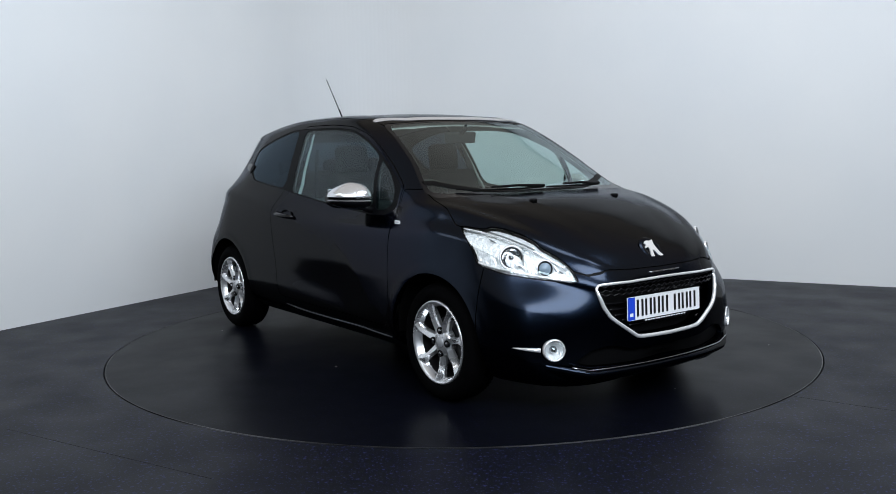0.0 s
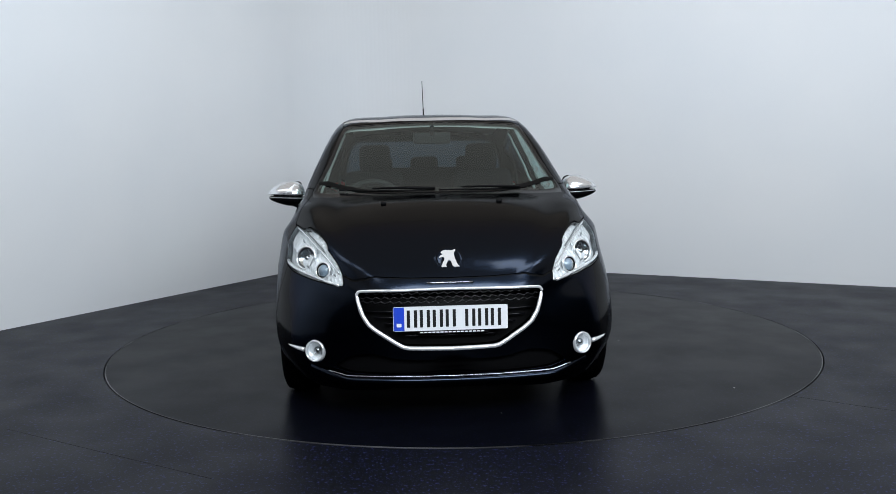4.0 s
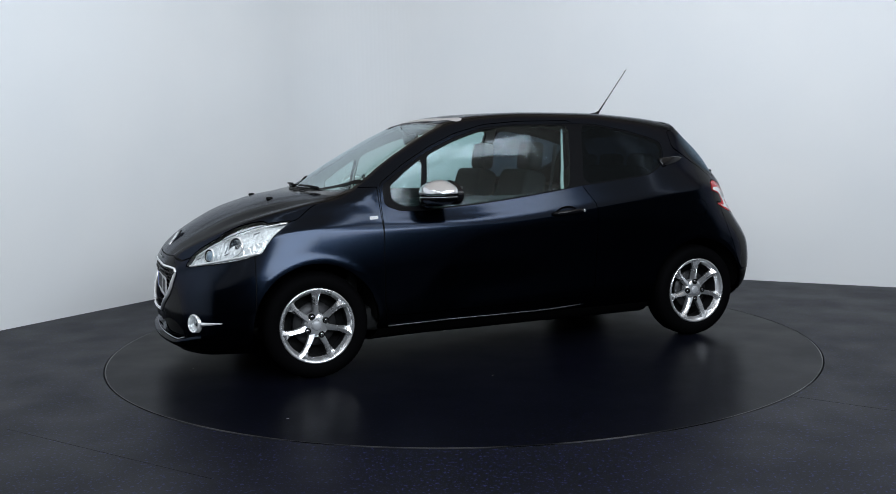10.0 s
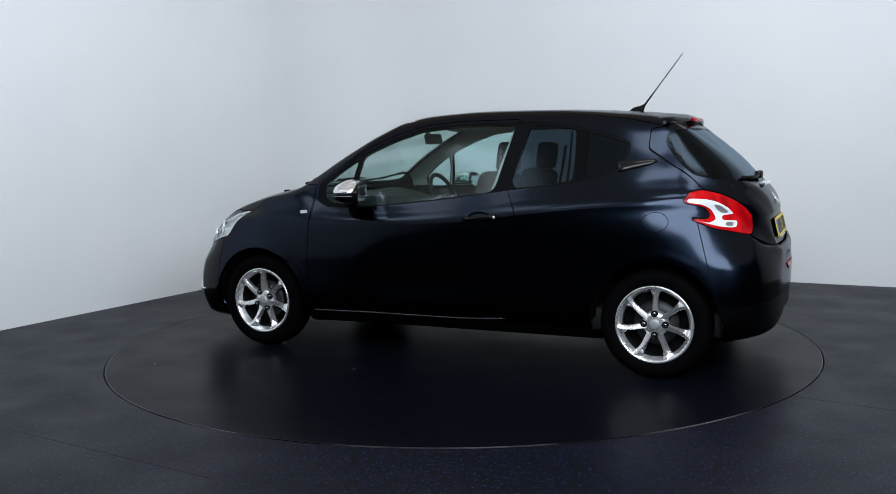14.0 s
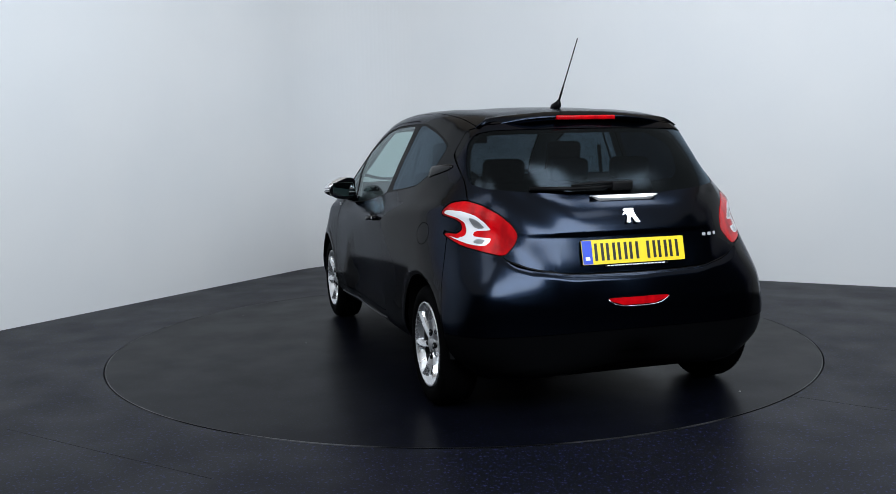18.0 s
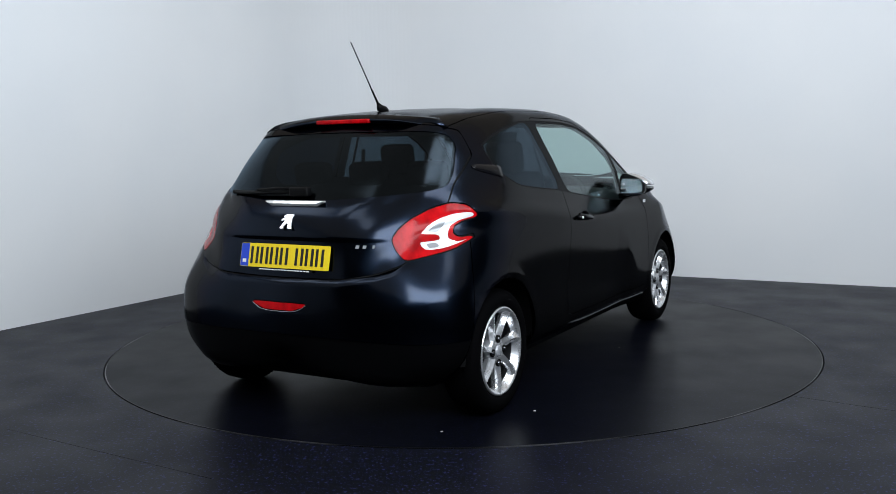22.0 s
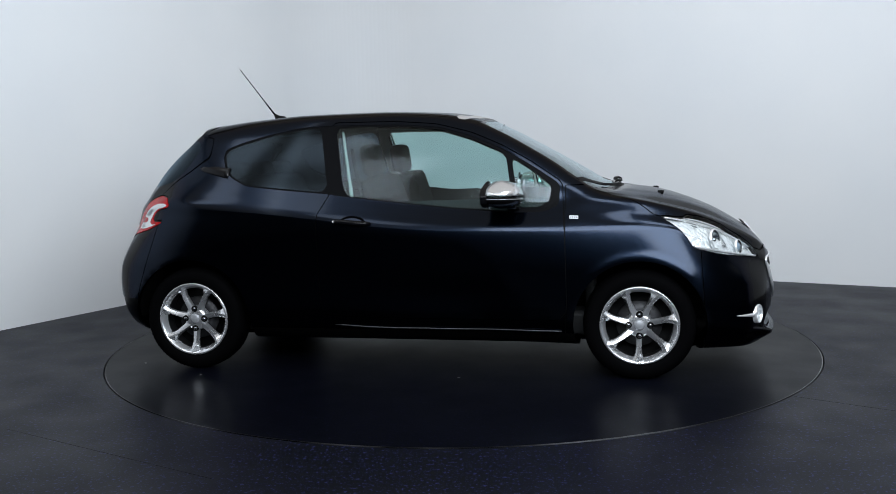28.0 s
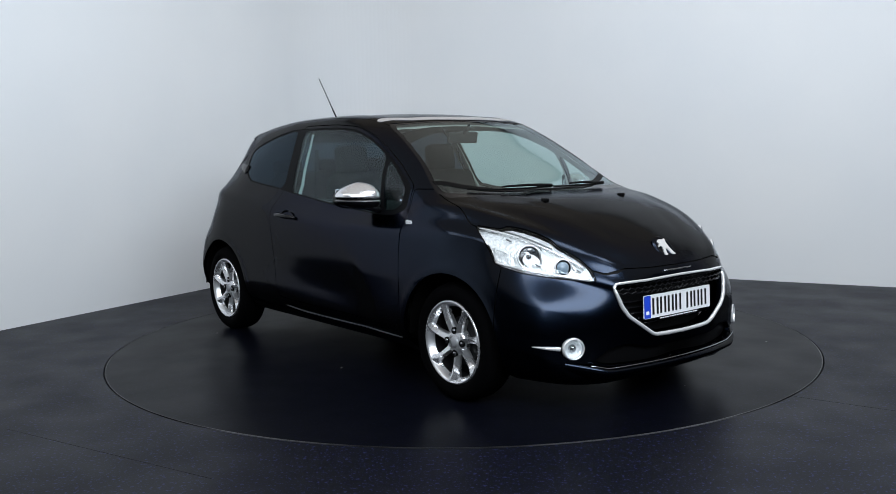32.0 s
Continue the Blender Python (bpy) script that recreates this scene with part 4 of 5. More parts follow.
def hatch_edge(y):
    """Height of the tailgate's lower edge."""
    return np.interp(np.abs(y), [0, 0.305, 0.40, 0.487, 0.56, 0.605], [0.696, 0.701, 0.714, 0.729, 0.752, 0.775])


def hatch_hollow(y, z):
    """The smooth hollow in which the rear plate sits."""
    a = np.clip((0.886 - z) / 0.026, 0, 1)
    b = np.clip((0.57 - np.abs(y)) / 0.34, 0, 1)
    c = np.clip((0.875 - z) / 0.17, 0, 1)
    return (0.011 * a * a * (3 - 2 * a) + 0.014 * c) * b * b * (3 - 2 * b)


def ledge(y, z):
    """The bumper's rounded upper edge."""
    a = np.clip(1 - (hatch_edge(y) - z) / 0.034, 0, 1) * np.clip((0.66 - np.abs(y)) / 0.12, 0, 1)
    return 0.017 * a * a


def build_skin(car):
    rest = SKIN
    seals = []

    def panel(fn, gap=0.0022):
        nonlocal rest
        inner, out = split(rest, fn, -gap)
        strip, rest = split(out, fn, gap)
        if strip[2]:
            seals.append(pushed(strip, 0.007))
        return inner

    def piece(fn):
        nonlocal rest
        inner, rest = split(rest, fn)
        return inner

    for wx in (WHEEL_X, -WHEEL_X):
        piece(lambda v, wx=wx: np.maximum(np.hypot(v[:, 0] - wx, v[:, 2] - WHEEL_Z) - ARCH_R, 0.5 - v[:, 1]))
    door_glass = piece(lambda v: from_side(DOOR_GLASS)(v) - 0.005)
    quarter = piece(lambda v: from_side(QUARTER_LIGHT)(v) - 0.004)
    rear_side = piece(lambda v: from_side(REAR_SIDE_GLASS)(v) - 0.005)
    screen = piece(from_front(WINDSCREEN, 0.2))
    border = piece(from_front(SCREEN_BORDER, 0.2))
    strip = piece(lambda v: np.maximum(np.abs(v[:, 0] - (0.355 - 0.25 * v[:, 1] ** 2)) - 0.034, np.maximum(v[:, 1] - 0.545, 1.2 - v[:, 2])))
    rear_glass = piece(from_rear(REAR_GLASS, -1.2))
    head = panel(from_corner(HEADLAMP, True), 0.003)
    tail = panel(from_corner(TAILLAMP, False), 0.003)
    piece(lambda v: np.maximum(np.hypot((v[:, 1] - 0.625) * 1.05, v[:, 2] - 0.35) - 0.054, 1.6 - v[:, 0]))
    grille = piece(from_front(GRILLE, 1.6))
    mouth = piece(from_front(MOUTH, 1.6))
    lower = piece(from_front(LOWER_INTAKE, 1.6))
    bonnet = panel(from_top(BONNET, 0.60))
    tailgate = panel(from_rear(TAILGATE, -1.2))
    reflector = panel(from_rear(REFLECTOR, -1.6))
    trim = piece(from_side(TRIM))
    door = panel(from_side(DOOR))
    front_bumper = panel(lambda v: np.maximum(1.585 + 0.05 * (0.72 - v[:, 2]) - v[:, 0], v[:, 2] - 0.78))
    rear_bumper = panel(lambda v: np.maximum(v[:, 0] + 1.50 + 0.28 * (0.80 - v[:, 2]) * (v[:, 2] > 0), v[:, 2] - 0.86))
    roof = panel(lambda v: np.maximum(np.maximum(v[:, 1] - 0.545, 1.30 - v[:, 2]), np.maximum(-1.262 - v[:, 0], v[:, 0] - 0.5)))
    skirt = piece(lambda v: np.maximum(v[:, 2] - 0.262, np.abs(v[:, 0]) - 0.95))
    fender = panel(lambda v: np.maximum(0.878 - v[:, 0], np.maximum(v[:, 2] - 1.06, v[:, 0] - 1.7)))

    centred("windscreen", pushed(evened(screen, True), 0.003), M_GLASS, car, "clear green-tinted windscreen")
    centred("windscreen_border", pushed(border, 0.002), M_GLOSS_BLACK, car, "black printed windscreen edge", 0.01)
    centred("roof_strip", pushed(strip, -0.002), M_STRIP, car, "pale silver strip over the windscreen", 0.008)
    centred("rear_window", pushed(evened(rear_glass, True), 0.003), M_GLASS_DARK, car, "dark tinted rear window")
    both_sides("door_window", pushed(evened(door_glass, order=3), 0.004), M_GLASS_SIDE, car, "clear green-tinted side window")
    both_sides("quarter_light", pushed(quarter, 0.004), M_GLASS_SIDE, car)
    both_sides("rear_side_window", pushed(evened(rear_side, order=3), 0.003), M_GLASS_DARK, car, "dark tinted rear side window")
    both_sides("window_trim", pushed(trim, 0.002), M_TRIM, car, "satin black window trim", 0.02)
    centred("bonnet", bonnet, M_PAINT, car, "", 0.012)
    centred("tailgate", dented(tailgate, hatch_hollow), M_PAINT, car, "", 0.03)
    centred("roof", roof, M_PAINT, car, "", 0.012)
    both_sides("door", door, M_PAINT, car, "", 0.02)
    both_sides("front_wing", fender, M_PAINT, car, "", 0.02)
    centred("front_bumper", front_bumper, M_PAINT, car, "", 0.02)
    valance, rear_bumper = split(rear_bumper, lambda v: v[:, 2] - 0.432 - 0.012 * np.clip(1 - (v[:, 1] / 0.7) ** 2, 0, 1))
    centred("rear_bumper", dented(rear_bumper, ledge), M_PAINT, car, "", 0.02)
    centred("rear_valance", shifted(valance, 0.006), M_VALANCE, car, "dark lower rear valance", 0.02)
    shaded("body_side", mirrored(thickened(rest, 0.02)), M_PAINT, car)
    flap = panel(from_side(FUEL_FLAP, 0.6), 0.0016)
    shaded("body_side", thickened(rest, 0.02), M_PAINT, car)
    shaded("fuel_flap", thickened(flap, 0.004), M_PAINT, car, "round-edged fuel filler flap")
    shaded("flap_gap", seals.pop(), M_BLACK, car)
    both_sides("sill_skirt", skirt, M_BLACK, car, "matt black underside skirt")
    both_sides("panel_seal", joined(*seals), M_BLACK, car, "dark shut line")
    # lamps: a lens over a bright bowl
    lens_l, lens_r = both_sides("headlamp", head, M_LENS, car, "clear headlamp with bright chrome inside")
    bowls = both_sides("reflector_bowl", pushed(head, 0.026), M_LAMP_BOWL, None, "", -0.024)
    bowls[0].parent, bowls[1].parent = lens_l, lens_r
    for ln, s in ((lens_l, 1), (lens_r, -1)):
        headlamp_inside(ln, s)
    white, red = split(tail, from_corner(LAMP_WHITE, False), -0.0035)
    red_l, red_r = both_sides("tail_lamp", red, M_RED_LENS, car, "red and clear boomerang tail lamp", 0.012)
    for m, mat, nm in ((white, M_CLEAR_LAMP, "clear_lens"),):
        a, b = both_sides(nm, pushed(m, -0.001), mat, None, "frosted clear lamp bands", 0.008)
        a.parent, b.parent = red_l, red_r
    for outline in LAMP_INSETS:
        grey, _ = split(white, from_corner(rounded(outline, 2, 0.2), False))
        a, b = both_sides("lamp_reflector", pushed(grey, -0.0025), M_LAMP_GREY, None, "", 0.004)
        a.parent, b.parent = red_l, red_r
    # grille
    centred("mouth_surround", mouth, M_PAINT, car, "", 0.03)
    centred("grille_backing", shifted(grille, -0.085), M_BLACK, car, "black grille opening")
    centred("lower_intake", shifted(lower, -0.03), M_BLACK, car, "black lower air intake")
    centred("fog_reflector", pushed(reflector, -0.003), M_RED_LENS, car, "red rear fog lamp", 0.01)
    return tail


def headlamp_inside(lens, s):
    """A deep bright dish, a round grey projector, a bright bezel and a bar under the eyebrow, all behind the lens."""
    out = Vector((0.82, 0.5 * s, 0.18)).normalized()
    turn = out.to_track_quat("Y", "Z").to_matrix().to_4x4()
    for x, y, z, r, glassy in ((1.668, 0.672, 0.757, 0.052, False), (1.800, 0.583, 0.710, 0.036, True)):
        m = Matrix.Translation((x, y * s, z)) @ turn
        bm = bmesh.new()
        spin_bm(bm, [(r * 0.96, 0.004), (r * 1.02, 0.008), (r * 1.10, 0.007), (r * 1.14, -0.004)], 32)
        part("lamp_ring", moved(bm, m), M_CHROME, lens)
        bm = bmesh.new()
        spin_bm(bm, [(r * 0.96, 0.0045), (r * 0.90, 0.001), (r * 0.80, -0.002)], 32)
        part("lamp_groove", moved(bm, m), M_BLACK if glassy else M_STEEL, lens, "dark groove")
        bm = bmesh.new()
        if glassy:
            spin_bm(bm, [(0.0005, 0.009), (r * 0.40, 0.006), (r * 0.70, -0.001), (r * 0.82, -0.006)], 28)
            part("projector_lens", moved(bm, m), M_PROJECTOR, lens, "blue-grey glass projector lens")
        else:
            spin_bm(bm, [(0.0005, -0.022), (r * 0.35, -0.018), (r * 0.62, -0.010), (r * 0.82, -0.001)], 32)
            part("lamp_dish", moved(bm, m), M_DISH, lens, "bright mirror dish")
            bm = bmesh.new()
            spin_bm(bm, [(0.0005, 0.004), (r * 0.16, 0.002), (r * 0.24, -0.006), (r * 0.26, -0.020)], 20)
            part("bulb_shield", moved(bm, m), M_CHROME_DARK, lens, "dark bulb shield")

    def over(u, z, depth):
        """A place on the corner at u = x - y and a height, behind the lens."""
        y = 0.45
        for _ in range(30):
            y = 0.5 * y + 0.5 * (skin_x(y, z) - u)
        return Vector((skin_x(y, z) - depth * 0.82, (y - depth * 0.5) * s, z - depth * 0.18))

    def bar(name, line, depth, radius, mat, label=""):
        bm = bmesh.new()
        tube_bm(bm, [over(u, z, depth) for u, z in line], radius, 6)
        part(name, bm, mat, lens, label)
    top = [(0.66 + 0.70 * k / 20, 0.883 - 0.062 * k / 20 - 0.118 * (k / 20) ** 2) for k in range(21)]
    bar("eyebrow_bar", top, 0.010, 0.0052, M_CHROME, "bright bar under the eyebrow strip")
    bar("eyebrow_groove", [(u, z + 0.010) for u, z in top[5:15]], 0.012, 0.0042, M_LAMP_GREY)
    low = [(0.775 + 0.62 * k / 16, 0.735 - 0.083 * (k / 16) ** 0.8) for k in range(17)]
    bar("lower_bezel", low, 0.008, 0.008, M_CHROME, "bright lower bezel")
    # short grey bars drawn for a rib and the dark gaps in the bowl
    for u, z, du, dz in ((1.055, 0.815, 0.030, -0.030), (1.075, 0.770, 0.004, -0.045), (1.045, 0.728, 0.035, -0.012), (0.845, 0.838, 0.045, -0.014), (1.265, 0.728, 0.030, -0.032), (1.31, 0.700, 0.03, -0.012)):
        bar("lamp_gap_bar", [(u + du * k / 3, z + dz * k / 3) for k in range(4)], 0.014, [0.002, 0.0042, 0.0038, 0.002], M_LAMP_GREY)


def build_grille(car):
    # chrome ring round the grille and its rows of mesh
    half = [(0.0, 0.642)] + [p for p in GRILLE if p[0] > 0.0] + [(0.0, 0.373)]
    pts = [(skin_x(y, z) + 0.004, y, z) for y, z in half]
    loop = pts + [(x, -y, z) for x, y, z in reversed(pts[1:-1])]
    bm = bmesh.new()
    tube_bm(bm, loop, [0.0070 + 0.0030 * min(max((0.63 - p[2]) / 0.08, 0), 1) for p in loop], 8, True)
    part("grille_ring", bm, M_CHROME, car, "polished chrome grille surround")
    for r in range(3):
        z = 0.622 - r * 0.019
        bm = bmesh.new()
        line = []
        for k in range(61):
            y = -0.405 + k * 0.81 / 60
            zz = z + 0.006 * math.sin(k * math.pi / 1.5 + r * math.pi)
            line.append((skin_x(y, z) - 0.012, y, zz))
        tube_bm(bm, line, 0.004, 6)
        part("grille_bar", bm, M_GLOSS_BLACK, car)
    for r in range(5):
        z = 0.535 - r * 0.028
        w = 0.39 - 0.045 * r
        bm = bmesh.new()
        tube_bm(bm, [(skin_x(y, z) - 0.060, y, z) for y in np.linspace(-w, w, 21)], 0.005, 6)
        part("grille_bar", bm, M_GLOSS_BLACK, car)
    # slot strip on the bonnet's edge, chrome
    bm = bmesh.new()
    tube_bm(bm, [(skin_x(y, 0.668) + 0.004, y, 0.668) for y in np.linspace(-0.105, 0.105, 9)], 0.0045, 6)
    part("bonnet_strip", bm, M_CHROME_DARK, car)
    # chin lip
    rows = []
    bm = bmesh.new()
    for k in range(41):
        y = -0.74 + k * 1.48 / 40
        a = abs(y)
        xb = 2.055 - 0.065 * (a / 0.5) ** 2.2 if a < 0.5 else 1.99 - 0.62 * (a - 0.5) - 1.2 * (a - 0.5) ** 2
        lift = 0.07 * max(0, (a - 0.47) / 0.27)
        rows.append([bm.verts.new(p) for p in ((xb - 0.14, y, 0.250 + lift), (xb - 0.02, y, 0.243 + lift), (xb + 0.004, y, 0.236 + lift), (xb, y, 0.215 + lift), (xb - 0.05, y, 0.185 + lift * 0.6), (xb - 0.25, y, 0.185))])
    for a, b in zip(rows, rows[1:]):
        for k in range(6):
            bm.faces.new((a[k], b[k], b[(k + 1) % 6], a[(k + 1) % 6]))
    bm.faces.new(rows[0])
    bm.faces.new(list(reversed(rows[-1])))
    bmesh.ops.recalc_face_normals(bm, faces=bm.faces)
    part("chin_spoiler", bm, M_PAINT, car, "dark front lip with a bright upper edge")
    bm = bmesh.new()
    tube_bm(bm, [(2.055 - 0.065 * (abs(y) / 0.5) ** 2.2 - 0.022, y, 0.2445 + 0.07 * max(0, (abs(y) - 0.47) / 0.27)) for y in np.linspace(-0.56, 0.56, 41)], 0.0045, 6)
    part("lip_edge", bm, M_CHROME_DARK, car)


def fog_lamp(car, s):
    c = Vector((skin_x(0.625, 0.35) + 0.004, 0.625 * s, 0.35))
    out = Vector((0.88, 0.46 * s, 0.05)).normalized()
    m = Matrix.Translation(c) @ out.to_track_quat("Y", "Z").to_matrix().to_4x4() @ Matrix.Scale(0.92, 4)
    base = new("fog_lamp")
    base.parent = car
    tagged(base, "round clear fog lamp in a chrome ring")
    bm = bmesh.new()
    spin_bm(bm, [(0.046, -0.02), (0.047, 0.004), (0.050, 0.008), (0.055, 0.005), (0.058, -0.02)], 40)
    part("ring", moved(bm, m), M_CHROME, base)
    bm = bmesh.new()
    spin_bm(bm, [(0.0005, 0.001), (0.03, 0.0), (0.050, -0.004)], 32)
    part("lens", moved(bm, m), M_LENS, base)
    bm = bmesh.new()
    spin_bm(bm, [(0.0005, -0.045), (0.025, -0.036), (0.05, -0.006)], 32)
    part("bowl", moved(bm, m), M_LAMP_BOWL, base)
    bm = bmesh.new()
    spin_bm(bm, [(0.0005, -0.010), (0.016, -0.012), (0.020, -0.03)], 16)
    part("bulb_shield", moved(bm, m), M_CHROME_DARK, base)
    pts = []
    for k in range(8):
        y = 0.678 + k * 0.012
        pts.append((skin_x(y, 0.357) + 0.004, y * s, 0.352 + 0.0012 * k))
    bm = bmesh.new()
    tube_bm(bm, pts, [0.011, 0.0105, 0.0095, 0.0085, 0.0075, 0.006, 0.0045, 0.002], 8)
    part("chrome_blade", bm, M_CHROME, base)


def door_mirror(car, s):
    base = new("door_mirror")
    base.parent = car
    tagged(base, "door mirror with a bright silver cap and black lower half")

    def shell(z_mid, up, z_scale, lo, hi, grow=1.0, rows=10, n=40):
        """A slice of a rounded wedge, tall beside the car and thin at its outer tip."""
        bm = bmesh.new()
        rings = []
        for i in range(rows + 1):
            h = lo + (hi - lo) * i / rows
            k = max(1 - h ** 2.6, 0.0) ** 0.62
            ring = []
            for j in range(n):
                a = 2 * math.pi * j / n
                ca, sa = math.cos(a), math.sin(a)
                px, py = math.copysign(abs(ca) ** 0.62, ca) * k * grow, math.copysign(abs(sa) ** 0.62, sa) * k * grow
                out = py * 0.5 + 0.5
                x = 0.560 + px * (0.112 if px > 0 else 0.098) * (1 - 0.34 * out ** 2) - 0.026 * out
                x = max(x, 0.466)
                y = 0.888 + py * 0.108
                lean = (1 - 0.52 * out ** 1.3) * (1 - 0.12 * max(px, 0))
                ring.append(bm.verts.new((x, y * s, z_mid + up * h * z_scale * lean + 0.008 * out)))
            rings.append(ring)
        for a, b in zip(rings, rings[1:]):
            for j in range(n):
                bm.faces.new((a[j], a[(j + 1) % n], b[(j + 1) % n], b[j]))
        bm.faces.new(rings[-1])
        bm.faces.new(list(reversed(rings[0])))
        bmesh.ops.recalc_face_normals(bm, faces=bm.faces)
        return bm
    part("cap", shell(1.010, 1, 0.101, 0.0, 0.99), M_MIRROR_CAP, base, "bright silver mirror cap")
    part("band", shell(0.9975, 1, 0.012, 0.0, 0.6, 0.97, 3), M_GLOSS_BLACK, base)
    part("indicator_band", shell(0.992, 1, 0.010, 0.0, 0.6, 1.0, 3), M_CHROME, base, "thin clear indicator band")
    part("lower_shell", shell(0.991, -1, 0.062, 0.0, 0.99, 0.985), M_GLOSS_BLACK, base, "glossy black lower shell")
    rim = rounded([(0.795, 0.955), (0.798, 1.080), (0.84, 1.094), (0.92, 1.066), (0.976, 1.026), (0.972, 0.978), (0.92, 0.948)], 2, 0.2)
    part("rear_frame", plate_bm(rim, 0.034, lambda a, b, c, s=s: (0.480 - c * 0.5 - (0.04 * (b - 0.965) + 0.20 * (a - 0.885)) * (c > 0), a * s, b)), M_GLOSS_BLACK, base, "black frame round the mirror glass", smooth=False)
    bm = soft_box((0.4585, 0.812, 0.966), (0.4635, 0.955, 1.058), 0.002, 2)
    bm = moved(bm, Matrix.Diagonal((1, s, 1, 1)))
    for v in bm.verts:
        v.co.x -= 0.04 * (v.co.z - 0.965) + 0.20 * (abs(v.co.y) - 0.885)
    bmesh.ops.recalc_face_normals(bm, faces=bm.faces)
    part("mirror_glass", bm, M_MIRROR, base, "mirror glass facing rearwards", smooth=False)
    bm = bmesh.new()
    tube_bm(bm, [(0.60, 0.775 * s, 0.945), (0.59, 0.82 * s, 0.955), (0.575, 0.87 * s, 0.968)], [0.040, 0.032, 0.028], 10, False, 0.6)
    part("arm", bm, M_GLOSS_BLACK, base)


def door_handle(car, s):
    base = new("door_handle")
    base.parent = car
    tagged(base, "black pull handle with a small bright lock")
    y0 = skin_y(-0.29, 0.876)
    bm = bmesh.new()   # dished cup behind the grip
    spin_bm(bm, [(0.0005, -0.012), (0.03, -0.010), (0.045, 0.001), (0.050, 0.0025)], 28)
    m = Matrix.Translation((-0.285, y0 * s, 0.874)) @ Matrix.Diagonal((1.45, s, 0.72, 1))
    bm = moved(bm, m)
    bmesh.ops.recalc_face_normals(bm, faces=bm.faces)
    part("cup", bm, M_GLOSS_BLACK, base)
    pts = [(-0.185, (y0 + 0.002) * s, 0.866), (-0.21, (y0 + 0.022) * s, 0.868), (-0.27, (y0 + 0.034) * s, 0.873), (-0.34, (y0 + 0.034) * s, 0.879), (-0.375, (y0 + 0.028) * s, 0.881), (-0.392, (y0 + 0.004) * s, 0.882)]
    bm = bmesh.new()
    tube_bm(bm, pts, [0.010, 0.013, 0.014, 0.014, 0.013, 0.011], 10, False, 1.0)
    part("grip", bm, M_GLOSS_BLACK, base)
    bm = bmesh.new()
    spin_bm(bm, [(0.0005, 0.004), (0.007, 0.003), (0.0085, -0.002)], 16)
    part("lock", moved(bm, Matrix.Translation((-0.384, (y0 + 0.034) * s, 0.880)) @ Matrix.Diagonal((1, s, 1, 1))), M_CHROME, base, "bright lock cylinder")


def wiper(car, pts, r=0.0055):
    base = new("wiper")
    base.parent = car
    tagged(base, "black wiper arm and blade")
    bm = bmesh.new()
    tube_bm(bm, pts, r, 6)
    part("blade", bm, M_BLACK, base)
    p, q = Vector(pts[0]), Vector(pts[len(pts) // 2])
    bm = bmesh.new()
    up = Vector((0.012 if p.x > 0 else -0.012, 0, 0.016))
    tube_bm(bm, [p + up * 0.4, p.lerp(q, 0.5) + up, q + up * 0.9], [0.010, 0.007, 0.005], 8)
    part("arm", bm, M_BLACK, base)


